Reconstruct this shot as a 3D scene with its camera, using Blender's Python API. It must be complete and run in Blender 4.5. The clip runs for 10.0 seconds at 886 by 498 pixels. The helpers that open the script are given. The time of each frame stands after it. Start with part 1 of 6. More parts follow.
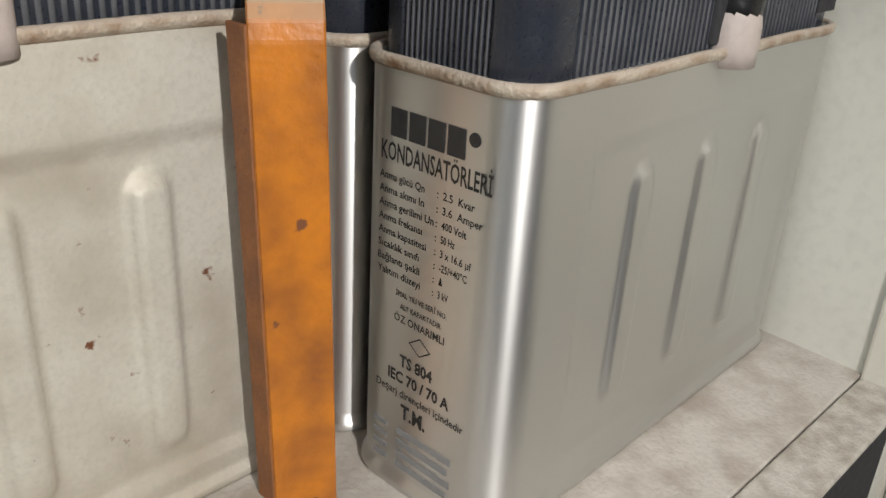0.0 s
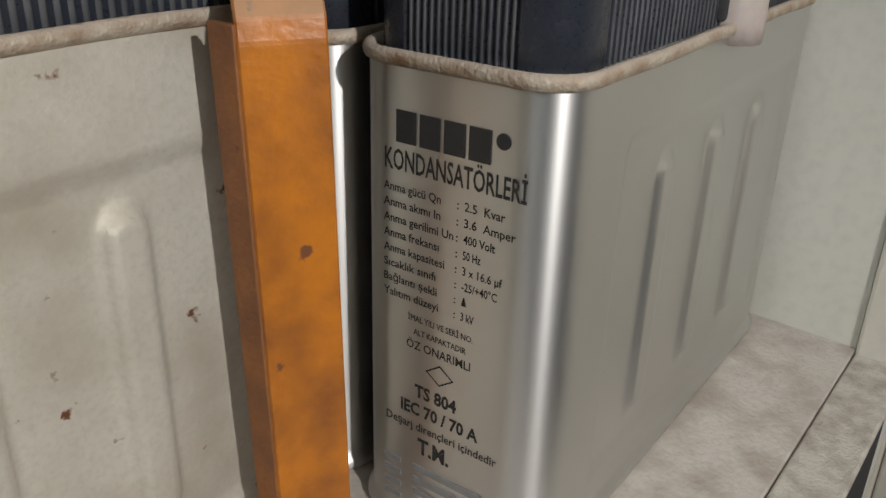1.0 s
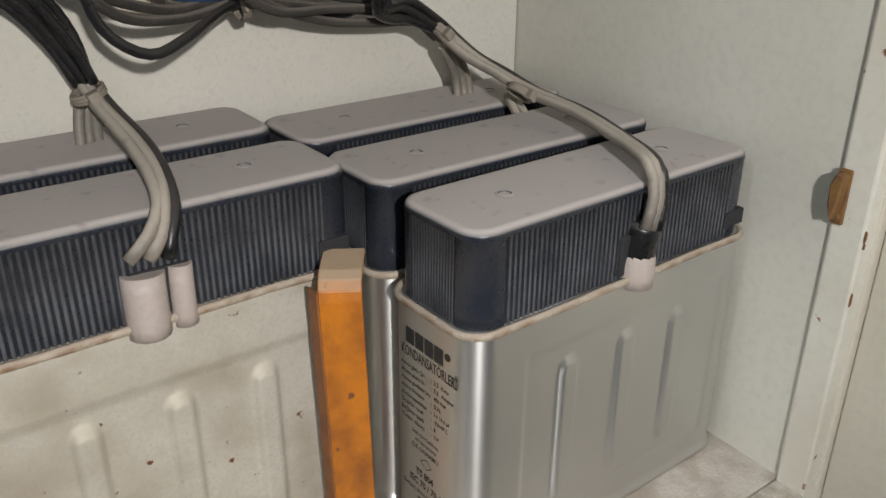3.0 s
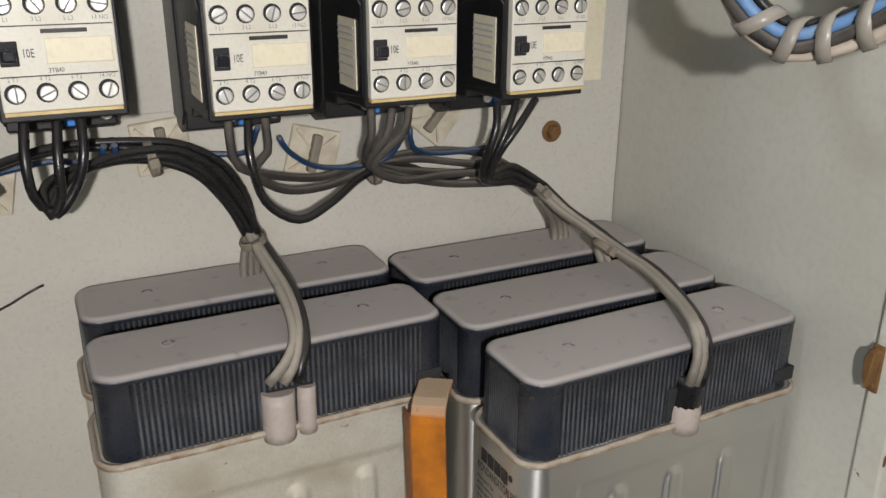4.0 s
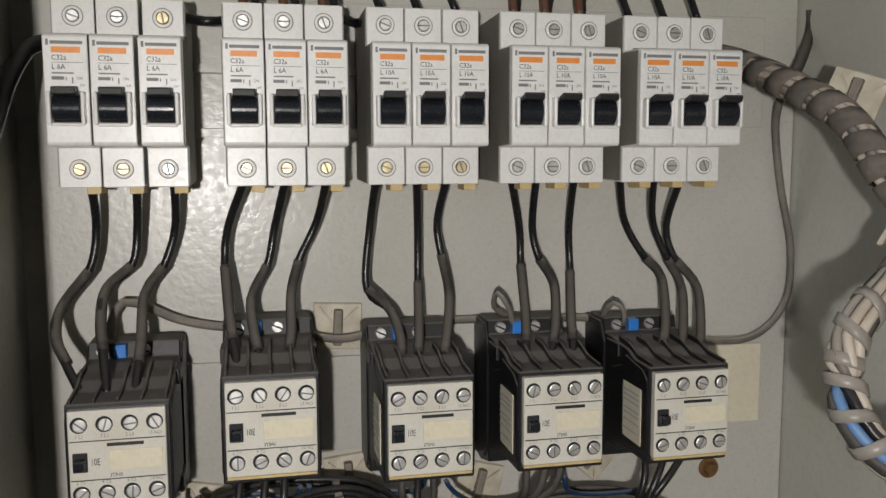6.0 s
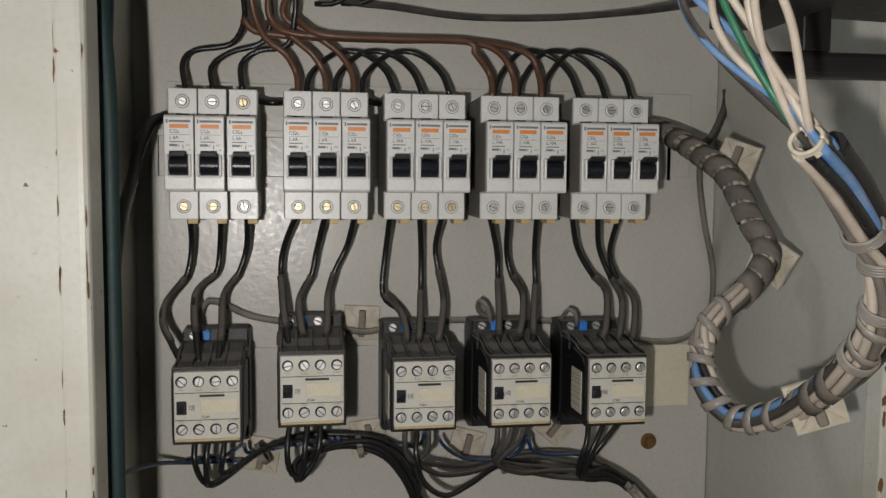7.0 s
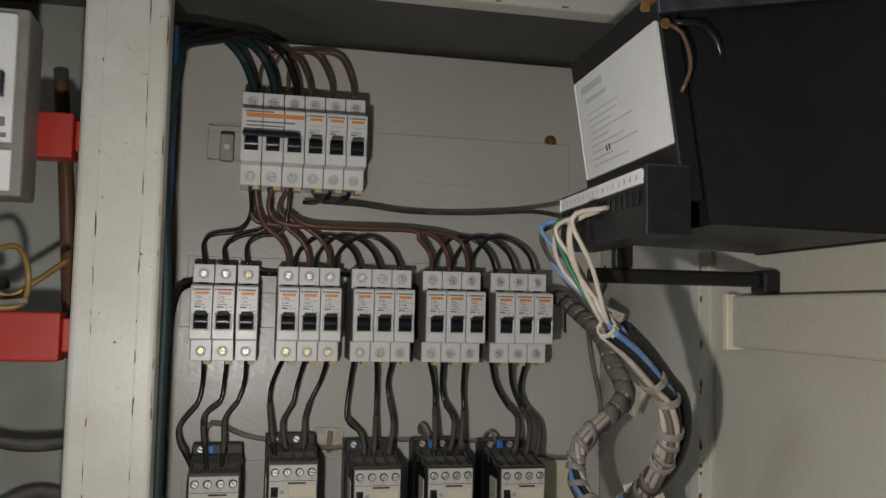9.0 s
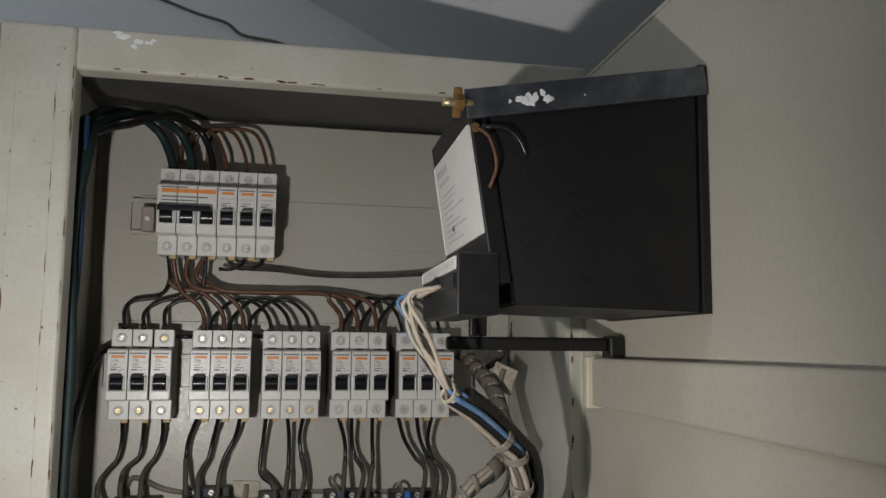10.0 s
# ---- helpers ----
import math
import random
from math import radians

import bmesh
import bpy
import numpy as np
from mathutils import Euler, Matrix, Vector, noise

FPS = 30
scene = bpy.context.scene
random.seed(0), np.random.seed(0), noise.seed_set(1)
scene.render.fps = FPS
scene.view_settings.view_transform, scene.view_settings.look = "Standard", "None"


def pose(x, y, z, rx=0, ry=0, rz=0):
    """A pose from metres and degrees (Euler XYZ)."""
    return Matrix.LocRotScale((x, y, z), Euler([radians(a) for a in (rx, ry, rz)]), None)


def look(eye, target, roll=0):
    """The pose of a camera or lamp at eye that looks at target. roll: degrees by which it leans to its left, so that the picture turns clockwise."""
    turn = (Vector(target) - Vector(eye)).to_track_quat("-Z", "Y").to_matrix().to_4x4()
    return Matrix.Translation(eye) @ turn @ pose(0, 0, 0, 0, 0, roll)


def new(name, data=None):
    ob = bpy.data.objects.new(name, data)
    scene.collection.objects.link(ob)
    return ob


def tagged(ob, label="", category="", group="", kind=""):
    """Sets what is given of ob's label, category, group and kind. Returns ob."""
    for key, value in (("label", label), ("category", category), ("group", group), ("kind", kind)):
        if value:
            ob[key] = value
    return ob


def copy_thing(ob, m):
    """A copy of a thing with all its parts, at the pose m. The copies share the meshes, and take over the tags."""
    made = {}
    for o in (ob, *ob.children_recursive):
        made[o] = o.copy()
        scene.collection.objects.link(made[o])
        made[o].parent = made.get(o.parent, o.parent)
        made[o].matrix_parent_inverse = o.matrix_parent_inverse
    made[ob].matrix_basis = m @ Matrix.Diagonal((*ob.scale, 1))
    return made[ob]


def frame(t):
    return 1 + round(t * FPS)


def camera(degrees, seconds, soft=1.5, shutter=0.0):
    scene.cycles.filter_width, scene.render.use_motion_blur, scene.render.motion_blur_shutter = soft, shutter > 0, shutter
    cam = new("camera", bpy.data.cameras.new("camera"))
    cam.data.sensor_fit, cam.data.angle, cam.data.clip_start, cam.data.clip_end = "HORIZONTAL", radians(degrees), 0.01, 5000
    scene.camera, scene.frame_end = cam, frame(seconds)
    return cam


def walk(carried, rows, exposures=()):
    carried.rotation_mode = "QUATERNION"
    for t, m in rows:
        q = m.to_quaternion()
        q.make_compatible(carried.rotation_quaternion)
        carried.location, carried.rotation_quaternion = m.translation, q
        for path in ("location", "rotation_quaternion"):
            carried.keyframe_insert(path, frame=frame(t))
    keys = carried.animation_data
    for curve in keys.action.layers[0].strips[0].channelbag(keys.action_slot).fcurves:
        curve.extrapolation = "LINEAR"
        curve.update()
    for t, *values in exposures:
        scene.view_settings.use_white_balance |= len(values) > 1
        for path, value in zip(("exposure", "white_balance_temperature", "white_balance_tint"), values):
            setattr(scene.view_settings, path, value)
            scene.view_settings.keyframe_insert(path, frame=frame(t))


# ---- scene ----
cam = camera(55.0, 10.0)
PATH = [
    (0, (-0.0061, -0.0079, 1.5172), (1.3161, 1.2456, 0.6922), 3.45),
    (0.5, (-0.0054, 0.0178, 1.5128), (1.4119, 1.1790, 0.7111), 2.33),
    (1, (-0.0056, 0.0222, 1.5125), (1.4529, 1.1071, 0.6784), 1.65),
    (1.5, (-0.0124, 0.0158, 1.5145), (1.4403, 1.0717, 0.6342), 1.50),
    (2, (-0.0192, -0.0100, 1.5347), (1.3541, 1.1200, 0.6196), 1.28),
    (2.5, (-0.0293, -0.0572, 1.5719), (1.1869, 1.2456, 0.6644), 0.30),
    (3, (-0.0326, -0.0938, 1.6203), (1.0524, 1.3593, 0.7770), 0.40),
    (3.2, (-0.0320, -0.1080, 1.6360), (0.9750, 1.4060, 0.8100), 0.32),
    (4.5, (-0.0429, -0.1700, 1.6882), (0.6875, 1.5905, 1.0823), 0.72),
    (5, (-0.0351, -0.1853, 1.7008), (0.5632, 1.6591, 1.2106), 0.90),
    (5.5, (-0.0352, -0.1869, 1.7306), (0.4658, 1.7246, 1.4215), -0.24),
    (6, (-0.0318, -0.1917, 1.7527), (0.3904, 1.7514, 1.5381), -0.20),
    (6.2, (-0.0288, -0.2086, 1.7597), (0.3625, 1.7433, 1.5672), 0.11),
    (7.3, (-0.0443, -0.3919, 1.7654), (0.2799, 1.5770, 1.6304), 0.38),
    (7.5, (-0.0563, -0.4129, 1.7682), (0.2675, 1.5574, 1.6539), 0.38),
    (8, (-0.0859, -0.4778, 1.7715), (0.2621, 1.4911, 1.7234), 0.33),
    (8.5, (-0.0962, -0.5163, 1.7725), (0.2698, 1.4499, 1.7737), 0.73),
    (9, (-0.0657, -0.5413, 1.7874), (0.3666, 1.4064, 1.9278), 1.20),
    (9.5, (-0.0104, -0.5929, 1.8075), (0.4774, 1.3284, 2.0738), 1.65),
    (10, (0.0146, -0.6155, 1.8086), (0.4304, 1.3276, 2.0353), 0.59),
]
EXPOSURE = [(0, 0.4), (0.5, 0.05), (1.0, -0.05), (2.0, 0.0), (2.5, -0.02), (3.0, 0.18), (4.5, -0.05), (5.0, -0.02), (5.5, -0.25), (6.0, -0.52), (6.2, -0.65), (7.4, -1.1), (8.5, -1.55), (9.2, -1.3), (10, -1.25)]
walk(cam, [(t, look(eye, target, roll)) for t, eye, target, roll in PATH], EXPOSURE)
TORCH, ROOM, FILL = 12.5, 3.5, 7.0

# ---- light and world ----
world = bpy.data.worlds.new("world")
scene.world = world
world.use_nodes = True
world.node_tree.nodes["Background"].inputs[0].default_value = (0.75, 0.85, 1.0, 1)
world.node_tree.nodes["Background"].inputs[1].default_value = 0.05


def lamp(name, kind, m, power, colour, size):
    data = bpy.data.lights.new(name, kind)
    data.energy, data.color = power, colour
    if kind == "AREA":
        data.size = size
    else:
        data.shadow_soft_size = size
    ob = new(name, data)
    ob.matrix_world = m
    return ob


# the torch that the filmer holds beside the phone, and the room's ceiling lamp
torch = lamp("torch_light", "SPOT", look((-0.095, -0.38, 1.730), (0.05, 0.25, 1.70)), TORCH, (1.0, 0.96, 0.93), 0.008)
torch.data.spot_size, torch.data.spot_blend = radians(166), 1.0
lamp("ceiling_lamp_light", "AREA", look((-0.75, -1.55, 2.15), (0.15, 0.0, 2.2)), ROOM, (0.88, 0.94, 1.0), 0.6)
# added fill light without a lamp of its own, brightens soffit and door
lamp("fill_light", "POINT", pose(-0.80, -0.15, 2.3), FILL, (0.84, 0.92, 1.0), 0.06)

# ---- materials ----


def material(name, colour, rough=0.5, metal=0.0, second=None, scale=30.0, amount=0.5, grain=400.0, bump=0.02, dust=0.0, dust_colour=(0.42, 0.38, 0.33), streak=None, rust=0.0):
    """Principled paint with two scales of variation, optional dust on upward faces and rust specks."""
    m = bpy.data.materials.new(name)
    m.use_nodes = True
    nt = m.node_tree
    b = nt.nodes["Principled BSDF"]
    tc = nt.nodes.new("ShaderNodeTexCoord")
    src = tc.outputs["Object"]
    if streak:
        mp = nt.nodes.new("ShaderNodeMapping")
        mp.inputs["Scale"].default_value = streak
        nt.links.new(src, mp.inputs[0])
        src = mp.outputs[0]

    def noise_node(s, detail=4.0, vec=None):
        n = nt.nodes.new("ShaderNodeTexNoise")
        n.inputs["Scale"].default_value = s
        n.inputs["Detail"].default_value = detail
        nt.links.new(vec or src, n.inputs["Vector"])
        return n.outputs["Fac"]

    def ramp(fac, lo, hi):
        r = nt.nodes.new("ShaderNodeMapRange")
        r.inputs["From Min"].default_value, r.inputs["From Max"].default_value = lo, hi
        nt.links.new(fac, r.inputs["Value"])
        return r.outputs["Result"]

    def mul(a, k):
        n = nt.nodes.new("ShaderNodeMath")
        n.operation = "MULTIPLY"
        nt.links.new(a, n.inputs[0])
        if isinstance(k, float):
            n.inputs[1].default_value = k
        else:
            nt.links.new(k, n.inputs[1])
        return n.outputs[0]

    def mix(fac, a, c):
        n = nt.nodes.new("ShaderNodeMix")
        n.data_type = "RGBA"
        nt.links.new(fac, n.inputs[0])
        for value, socket in ((a, n.inputs[6]), (c, n.inputs[7])):
            if isinstance(value, tuple):
                socket.default_value = (*value, 1)
            else:
                nt.links.new(value, socket)
        return n.outputs[2]

    second = second or tuple(c * 0.7 for c in colour)
    big = ramp(noise_node(scale, 5.0), 0.4, 0.7)
    col = mix(mul(big, amount), colour, second)
    fine = noise_node(grain, 3.0)
    col = mix(mul(ramp(fine, 0.45, 0.75), 0.35), col, tuple(c * 0.75 for c in colour))
    if rust:
        spots = ramp(noise_node(170.0, 6.0), 0.70 - 0.1 * rust, 0.74 - 0.1 * rust)
        col = mix(spots, col, (0.16, 0.06, 0.025))
    roughness = ramp(fine, 0.2, 0.8)
    r = nt.nodes.new("ShaderNodeMapRange")
    r.inputs["To Min"].default_value, r.inputs["To Max"].default_value = max(rough - 0.08, 0.03), min(rough + 0.1, 1)
    nt.links.new(roughness, r.inputs["Value"])
    rough_out, metal_out = r.outputs["Result"], None
    if dust:
        geo = nt.nodes.new("ShaderNodeNewGeometry")
        sep = nt.nodes.new("ShaderNodeSeparateXYZ")
        nt.links.new(geo.outputs["Normal"], sep.inputs[0])
        up = ramp(sep.outputs["Z"], 0.25, 0.85)
        patch = ramp(noise_node(120.0, 6.0, tc.outputs["Object"]), 0.0, 0.38)
        settle = mul(mul(up, patch), dust)
        speck = mul(ramp(noise_node(1500.0, 2.0, tc.outputs["Object"]), 0.60, 0.85), 0.04 * dust)
        both = nt.nodes.new("ShaderNodeMath")
        both.operation = "MAXIMUM"
        nt.links.new(settle, both.inputs[0])
        nt.links.new(speck, both.inputs[1])
        col = mix(both.outputs[0], col, dust_colour)
        rr = nt.nodes.new("ShaderNodeMix")
        nt.links.new(both.outputs[0], rr.inputs[0])
        nt.links.new(rough_out, rr.inputs[2])
        rr.inputs[3].default_value = 0.95
        rough_out = rr.outputs[0]
        if metal:
            mm = nt.nodes.new("ShaderNodeMix")
            nt.links.new(both.outputs[0], mm.inputs[0])
            mm.inputs[2].default_value, mm.inputs[3].default_value = metal, 0.0
            metal_out = mm.outputs[0]
    nt.links.new(col, b.inputs["Base Color"])
    nt.links.new(rough_out, b.inputs["Roughness"])
    if metal_out:
        nt.links.new(metal_out, b.inputs["Metallic"])
    else:
        b.inputs["Metallic"].default_value = metal
    if bump:
        bp = nt.nodes.new("ShaderNodeBump")
        bp.inputs["Strength"].default_value = 0.6
        bp.inputs["Distance"].default_value = bump * 0.01
        nt.links.new(fine, bp.inputs["Height"])
        nt.links.new(bp.outputs[0], b.inputs["Normal"])
    return m


PAINT = material("cabinet_paint", (0.53, 0.525, 0.465), 0.34, 0, (0.43, 0.415, 0.35), 14, 0.5, 260, 0.015, dust=0.35, dust_colour=(0.40, 0.35, 0.28))
FRAME = material("frame_paint", (0.58, 0.57, 0.50), 0.38, 0, (0.46, 0.43, 0.35), 18, 0.6, 300, 0.02, dust=0.4, rust=0.05)
PLATE = material("plate_paint", (0.545, 0.525, 0.475), 0.30, 0, (0.47, 0.455, 0.385), 10, 0.5, 330, 0.028, dust=0.2)
SHELF = material("dusty_shelf", (0.47, 0.435, 0.385), 0.75, 0, (0.25, 0.205, 0.16), 75, 0.8, 600, 0.08, dust=0.12, dust_colour=(0.42, 0.38, 0.33))
SILL = material("gritty_sill", (0.47, 0.44, 0.385), 0.8, 0, (0.27, 0.235, 0.19), 170, 0.9, 900, 0.10)
# near-black that stands for the shade in holes, slots and gaps
DARK = material("gap_shade", (0.02, 0.02, 0.022), 0.8)
RUST = material("rusted_edge", (0.17, 0.088, 0.024), 0.85, 0, (0.10, 0.04, 0.02), 150, 0.8, 700, 0.06)
TIN = material("tinplate", (0.68, 0.675, 0.655), 0.40, 0.95, (0.60, 0.59, 0.56), 14, 0.3, 7, 0.0)
TIN_OLD = material("dusty_tinplate", (0.60, 0.575, 0.50), 0.62, 0.5, (0.42, 0.37, 0.29), 38, 0.9, 800, 0.02, dust=0.75, dust_colour=(0.42, 0.37, 0.30), rust=0.15)
tin_nodes = TIN.node_tree
tin_shader = tin_nodes.nodes["Principled BSDF"]
tin_shader.inputs["Anisotropic"].default_value = 0.8
tin_shader.inputs["Anisotropic Rotation"].default_value = 0.25
around = tin_nodes.nodes.new("ShaderNodeTangent")
around.direction_type, around.axis = "RADIAL", "Z"
tin_nodes.links.new(around.outputs[0], tin_shader.inputs["Tangent"])
RIM = material("dusty_rim", (0.44, 0.38, 0.30), 0.6, 0.25, (0.22, 0.13, 0.07), 130, 1.0, 900, 0.09, dust=0.9, dust_colour=(0.38, 0.32, 0.26))
CAP = material("slate_plastic", (0.017, 0.021, 0.030), 0.30, 0, (0.04, 0.042, 0.048), 60, 0.5, 900, 0.02, dust=1.0, dust_colour=(0.40, 0.365, 0.345))
RIBDUST = material("dust_on_ribs", (0.085, 0.088, 0.095), 0.6, 0, (0.03, 0.032, 0.037), 90, 0.9, 700, 0.02)
DIMWALL = material("unseen_dark_wall", (0.09, 0.09, 0.088), 0.8, 0, (0.06, 0.06, 0.058), 3, 0.7, 60, 0.05)
ORANGE = material("orange_paint", (0.50, 0.165, 0.012), 0.42, 0, (0.17, 0.055, 0.015), 60, 0.95, 500, 0.03, dust=0.8, dust_colour=(0.42, 0.35, 0.25), rust=0.15)
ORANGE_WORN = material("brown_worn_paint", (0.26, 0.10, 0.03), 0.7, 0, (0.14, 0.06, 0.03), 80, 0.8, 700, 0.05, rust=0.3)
WHITE = material("breaker_white", (0.80, 0.79, 0.76), 0.33, 0, (0.64, 0.62, 0.57), 60, 0.3, 600, 0.005, dust=0.35)
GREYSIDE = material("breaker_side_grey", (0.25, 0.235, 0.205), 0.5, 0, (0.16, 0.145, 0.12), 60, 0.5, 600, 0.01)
YELLOWED = material("yellowed_plastic", (0.62, 0.47, 0.22), 0.5, 0, (0.45, 0.30, 0.12), 120, 0.6, 500)
BLACK = material("black_plastic", (0.008, 0.008, 0.009), 0.42, 0, (0.018, 0.018, 0.018), 90, 0.5, 800, 0.01, dust=0.75, dust_colour=(0.19, 0.175, 0.155))
LEVER = material("black_lever", (0.012, 0.014, 0.018), 0.22, 0, (0.02, 0.02, 0.025), 90, 0.4, 800, 0.003)
MARK = material("orange_mark", (0.85, 0.30, 0.06), 0.4, 0, (0.75, 0.28, 0.08), 200, 0.4)
INK = material("black_ink", (0.02, 0.02, 0.02), 0.5)
FACE = material("contactor_face", (0.66, 0.635, 0.56), 0.35, 0, (0.55, 0.50, 0.40), 70, 0.5, 700, 0.005)
CREAM = material("cream_window", (0.74, 0.68, 0.52), 0.35, 0, (0.68, 0.60, 0.44), 90, 0.4)
STEEL = material("screw_steel", (0.72, 0.71, 0.68), 0.42, 0.85, (0.50, 0.48, 0.44), 250, 0.6)
BRASS = material("screw_brass", (0.66, 0.55, 0.33), 0.4, 0.85, (0.40, 0.32, 0.2), 250, 0.6)
BLUE = material("blue_plastic", (0.03, 0.20, 0.62), 0.4, 0, (0.02, 0.12, 0.4), 200, 0.4)
WIRE = material("black_wire", (0.008, 0.008, 0.009), 0.30, 0, (0.018, 0.017, 0.016), 150, 0.5, 700, 0.01, dust=0.35, dust_colour=(0.10, 0.09, 0.08))
WIRE_DUSTY = material("dusty_wire", (0.028, 0.025, 0.022), 0.7, 0, (0.085, 0.072, 0.06), 60, 0.8, 600, 0.04, dust=0.7, dust_colour=(0.20, 0.175, 0.15))
WIRE_GREY = material("grey_cable", (0.13, 0.118, 0.10), 0.55, 0, (0.27, 0.235, 0.195), 60, 0.7, 600, 0.03, dust=0.7, dust_colour=(0.42, 0.38, 0.32))
WIRE_BLUE = material("blue_wire", (0.008, 0.036, 0.10), 0.42, 0, (0.03, 0.05, 0.08), 80, 0.6, 600, 0.02, dust=0.5, dust_colour=(0.25, 0.24, 0.23))
WIRE_TEAL = material("teal_cable", (0.005, 0.024, 0.024), 0.6, 0, (0.012, 0.03, 0.024), 60, 0.6, 600, 0.01)
WIRE_SKY = material("light_blue_wire", (0.10, 0.22, 0.44), 0.45, 0, (0.25, 0.33, 0.42), 80, 0.6)
WIRE_GREEN = material("green_wire", (0.02, 0.14, 0.07), 0.45, 0, (0.08, 0.16, 0.10), 80, 0.6)
WIRE_BROWN = material("brown_wire", (0.11, 0.048, 0.024), 0.38, 0, (0.15, 0.08, 0.05), 70, 0.6, 600, 0.01, dust=0.5, dust_colour=(0.2, 0.15, 0.12))
WIRE_WHITE = material("white_wire", (0.52, 0.45, 0.37), 0.45, 0, (0.36, 0.30, 0.235), 70, 0.7)
WIRE_YELLOW = material("yellow_wire", (0.26, 0.155, 0.035), 0.4, 0, (0.18, 0.12, 0.05), 60, 0.7)
SLEEVE = material("grey_sleeve", (0.41, 0.355, 0.325), 0.6, 0, (0.38, 0.32, 0.28), 60, 0.6, 500, 0.03)
TIE = material("nylon_tie", (0.58, 0.53, 0.42), 0.5, 0, (0.36, 0.30, 0.22), 120, 0.7)
TIE_DARK = material("dirty_tie", (0.22, 0.19, 0.15), 0.6, 0, (0.14, 0.12, 0.1), 120, 0.7)
WRAP = material("spiral_wrap", (0.27, 0.245, 0.21), 0.35, 0, (0.20, 0.18, 0.15), 90, 0.7, 500, 0.02, dust=0.5)
RED = material("red_paint", (0.42, 0.028, 0.015), 0.42, 0, (0.30, 0.02, 0.012), 30, 0.5, 500, 0.01)
BOXBLACK = material("black_sheet_metal", (0.006, 0.0056, 0.006), 0.45, 0, (0.012, 0.011, 0.0105), 40, 0.6, 500, 0.01, dust=0.3, dust_colour=(0.06, 0.055, 0.05))
PAPER = material("paper_label", (0.70, 0.69, 0.66), 0.55, 0, (0.62, 0.60, 0.55), 40, 0.5)
FAINT = material("faint_print", (0.50, 0.50, 0.49), 0.6)
GREYINK = material("grey_ink", (0.22, 0.22, 0.22), 0.6)
DOOR = material("door_paint", (0.52, 0.49, 0.41), 0.42, 0, (0.44, 0.40, 0.33), 9, 0.5, 240, 0.015)
WALLWHITE = material("white_plaster", (0.86, 0.87, 0.88), 0.8, 0, (0.78, 0.79, 0.80), 8, 0.5, 300, 0.05)
BRIGHT = material("bare_aluminium", (0.14, 0.155, 0.18), 0.38, 0.9, (0.3, 0.32, 0.35), 60, 0.8)
# roof underside, dark in colour to stand for the shade up there
ROOF = material("roof_shade", (0.10, 0.10, 0.09), 0.7, 0, (0.06, 0.06, 0.055), 14, 0.6, 300)
# dirt, plus a darker base for the shade in the next compartment
DIRTY_SHADED = material("dirty_shaded_paint", (0.34, 0.35, 0.30), 0.5, 0, (0.20, 0.20, 0.165), 12, 0.8, 260, 0.02, dust=0.3)
TAPE = material("dusty_tape", (0.11, 0.095, 0.08), 0.7, 0, (0.22, 0.185, 0.15), 60, 0.8, 500, 0.04, dust=0.6, dust_colour=(0.25, 0.22, 0.18))
CONCRETE = material("room_floor", (0.30, 0.29, 0.27), 0.7, 0, (0.2, 0.19, 0.18), 3, 0.6, 90)

# ---- mesh helpers ----


def smooth(bm, on=True):
    for f in bm.faces:
        f.smooth = on


def mesh_of(bm, name, mat):
    me = bpy.data.meshes.new(name)
    bm.normal_update()
    bm.to_mesh(me)
    bm.free()
    me.materials.append(mat)
    return me


def part(name, bm, mat, parent=None, label="", at=None):
    me = bm if isinstance(bm, bpy.types.Mesh) else mesh_of(bm, name, mat)
    ob = new(name, me)
    if parent:
        ob.parent = parent
    if at is not None:
        ob.matrix_basis = at
    return tagged(ob, label)


def empty(name, m, label, category, group="", kind=""):
    ob = new(name)
    ob.empty_display_size = 0.01
    ob.matrix_basis = m
    return tagged(ob, label, category, group, kind)


def block(x0, x1, y0, y1, z0, z1, r=0.0, seg=2, bm=None):
    """A box with rounded edges."""
    b = bmesh.new()
    bmesh.ops.create_cube(b, size=1.0)
    for v in b.verts:
        v.co = Vector(((x0 + x1) / 2 + v.co.x * (x1 - x0), (y0 + y1) / 2 + v.co.y * (y1 - y0), (z0 + z1) / 2 + v.co.z * (z1 - z0)))
    if r:
        bmesh.ops.bevel(b, geom=b.edges[:], offset=r, segments=seg, affect="EDGES", profile=0.5)
    if bm is None:
        return b
    me = bpy.data.meshes.new("tmp")
    b.to_mesh(me)
    b.free()
    bm.from_mesh(me)
    bpy.data.meshes.remove(me)
    return bm


def extrude_profile(profile, x0, x1, r=0.0):
    """A (y, z) outline pushed from x0 to x1."""
    bm = bmesh.new()
    a = [bm.verts.new((x0, y, z)) for y, z in profile]
    c = [bm.verts.new((x1, y, z)) for y, z in profile]
    bm.faces.new(a)
    bm.faces.new(c[::-1])
    for i in range(len(a)):
        j = (i + 1) % len(a)
        bm.faces.new((a[i], c[i], c[j], a[j]))
    bmesh.ops.recalc_face_normals(bm, faces=bm.faces[:])
    if r:
        bmesh.ops.bevel(bm, geom=bm.edges[:], offset=r, segments=1, affect="EDGES")
    return bm


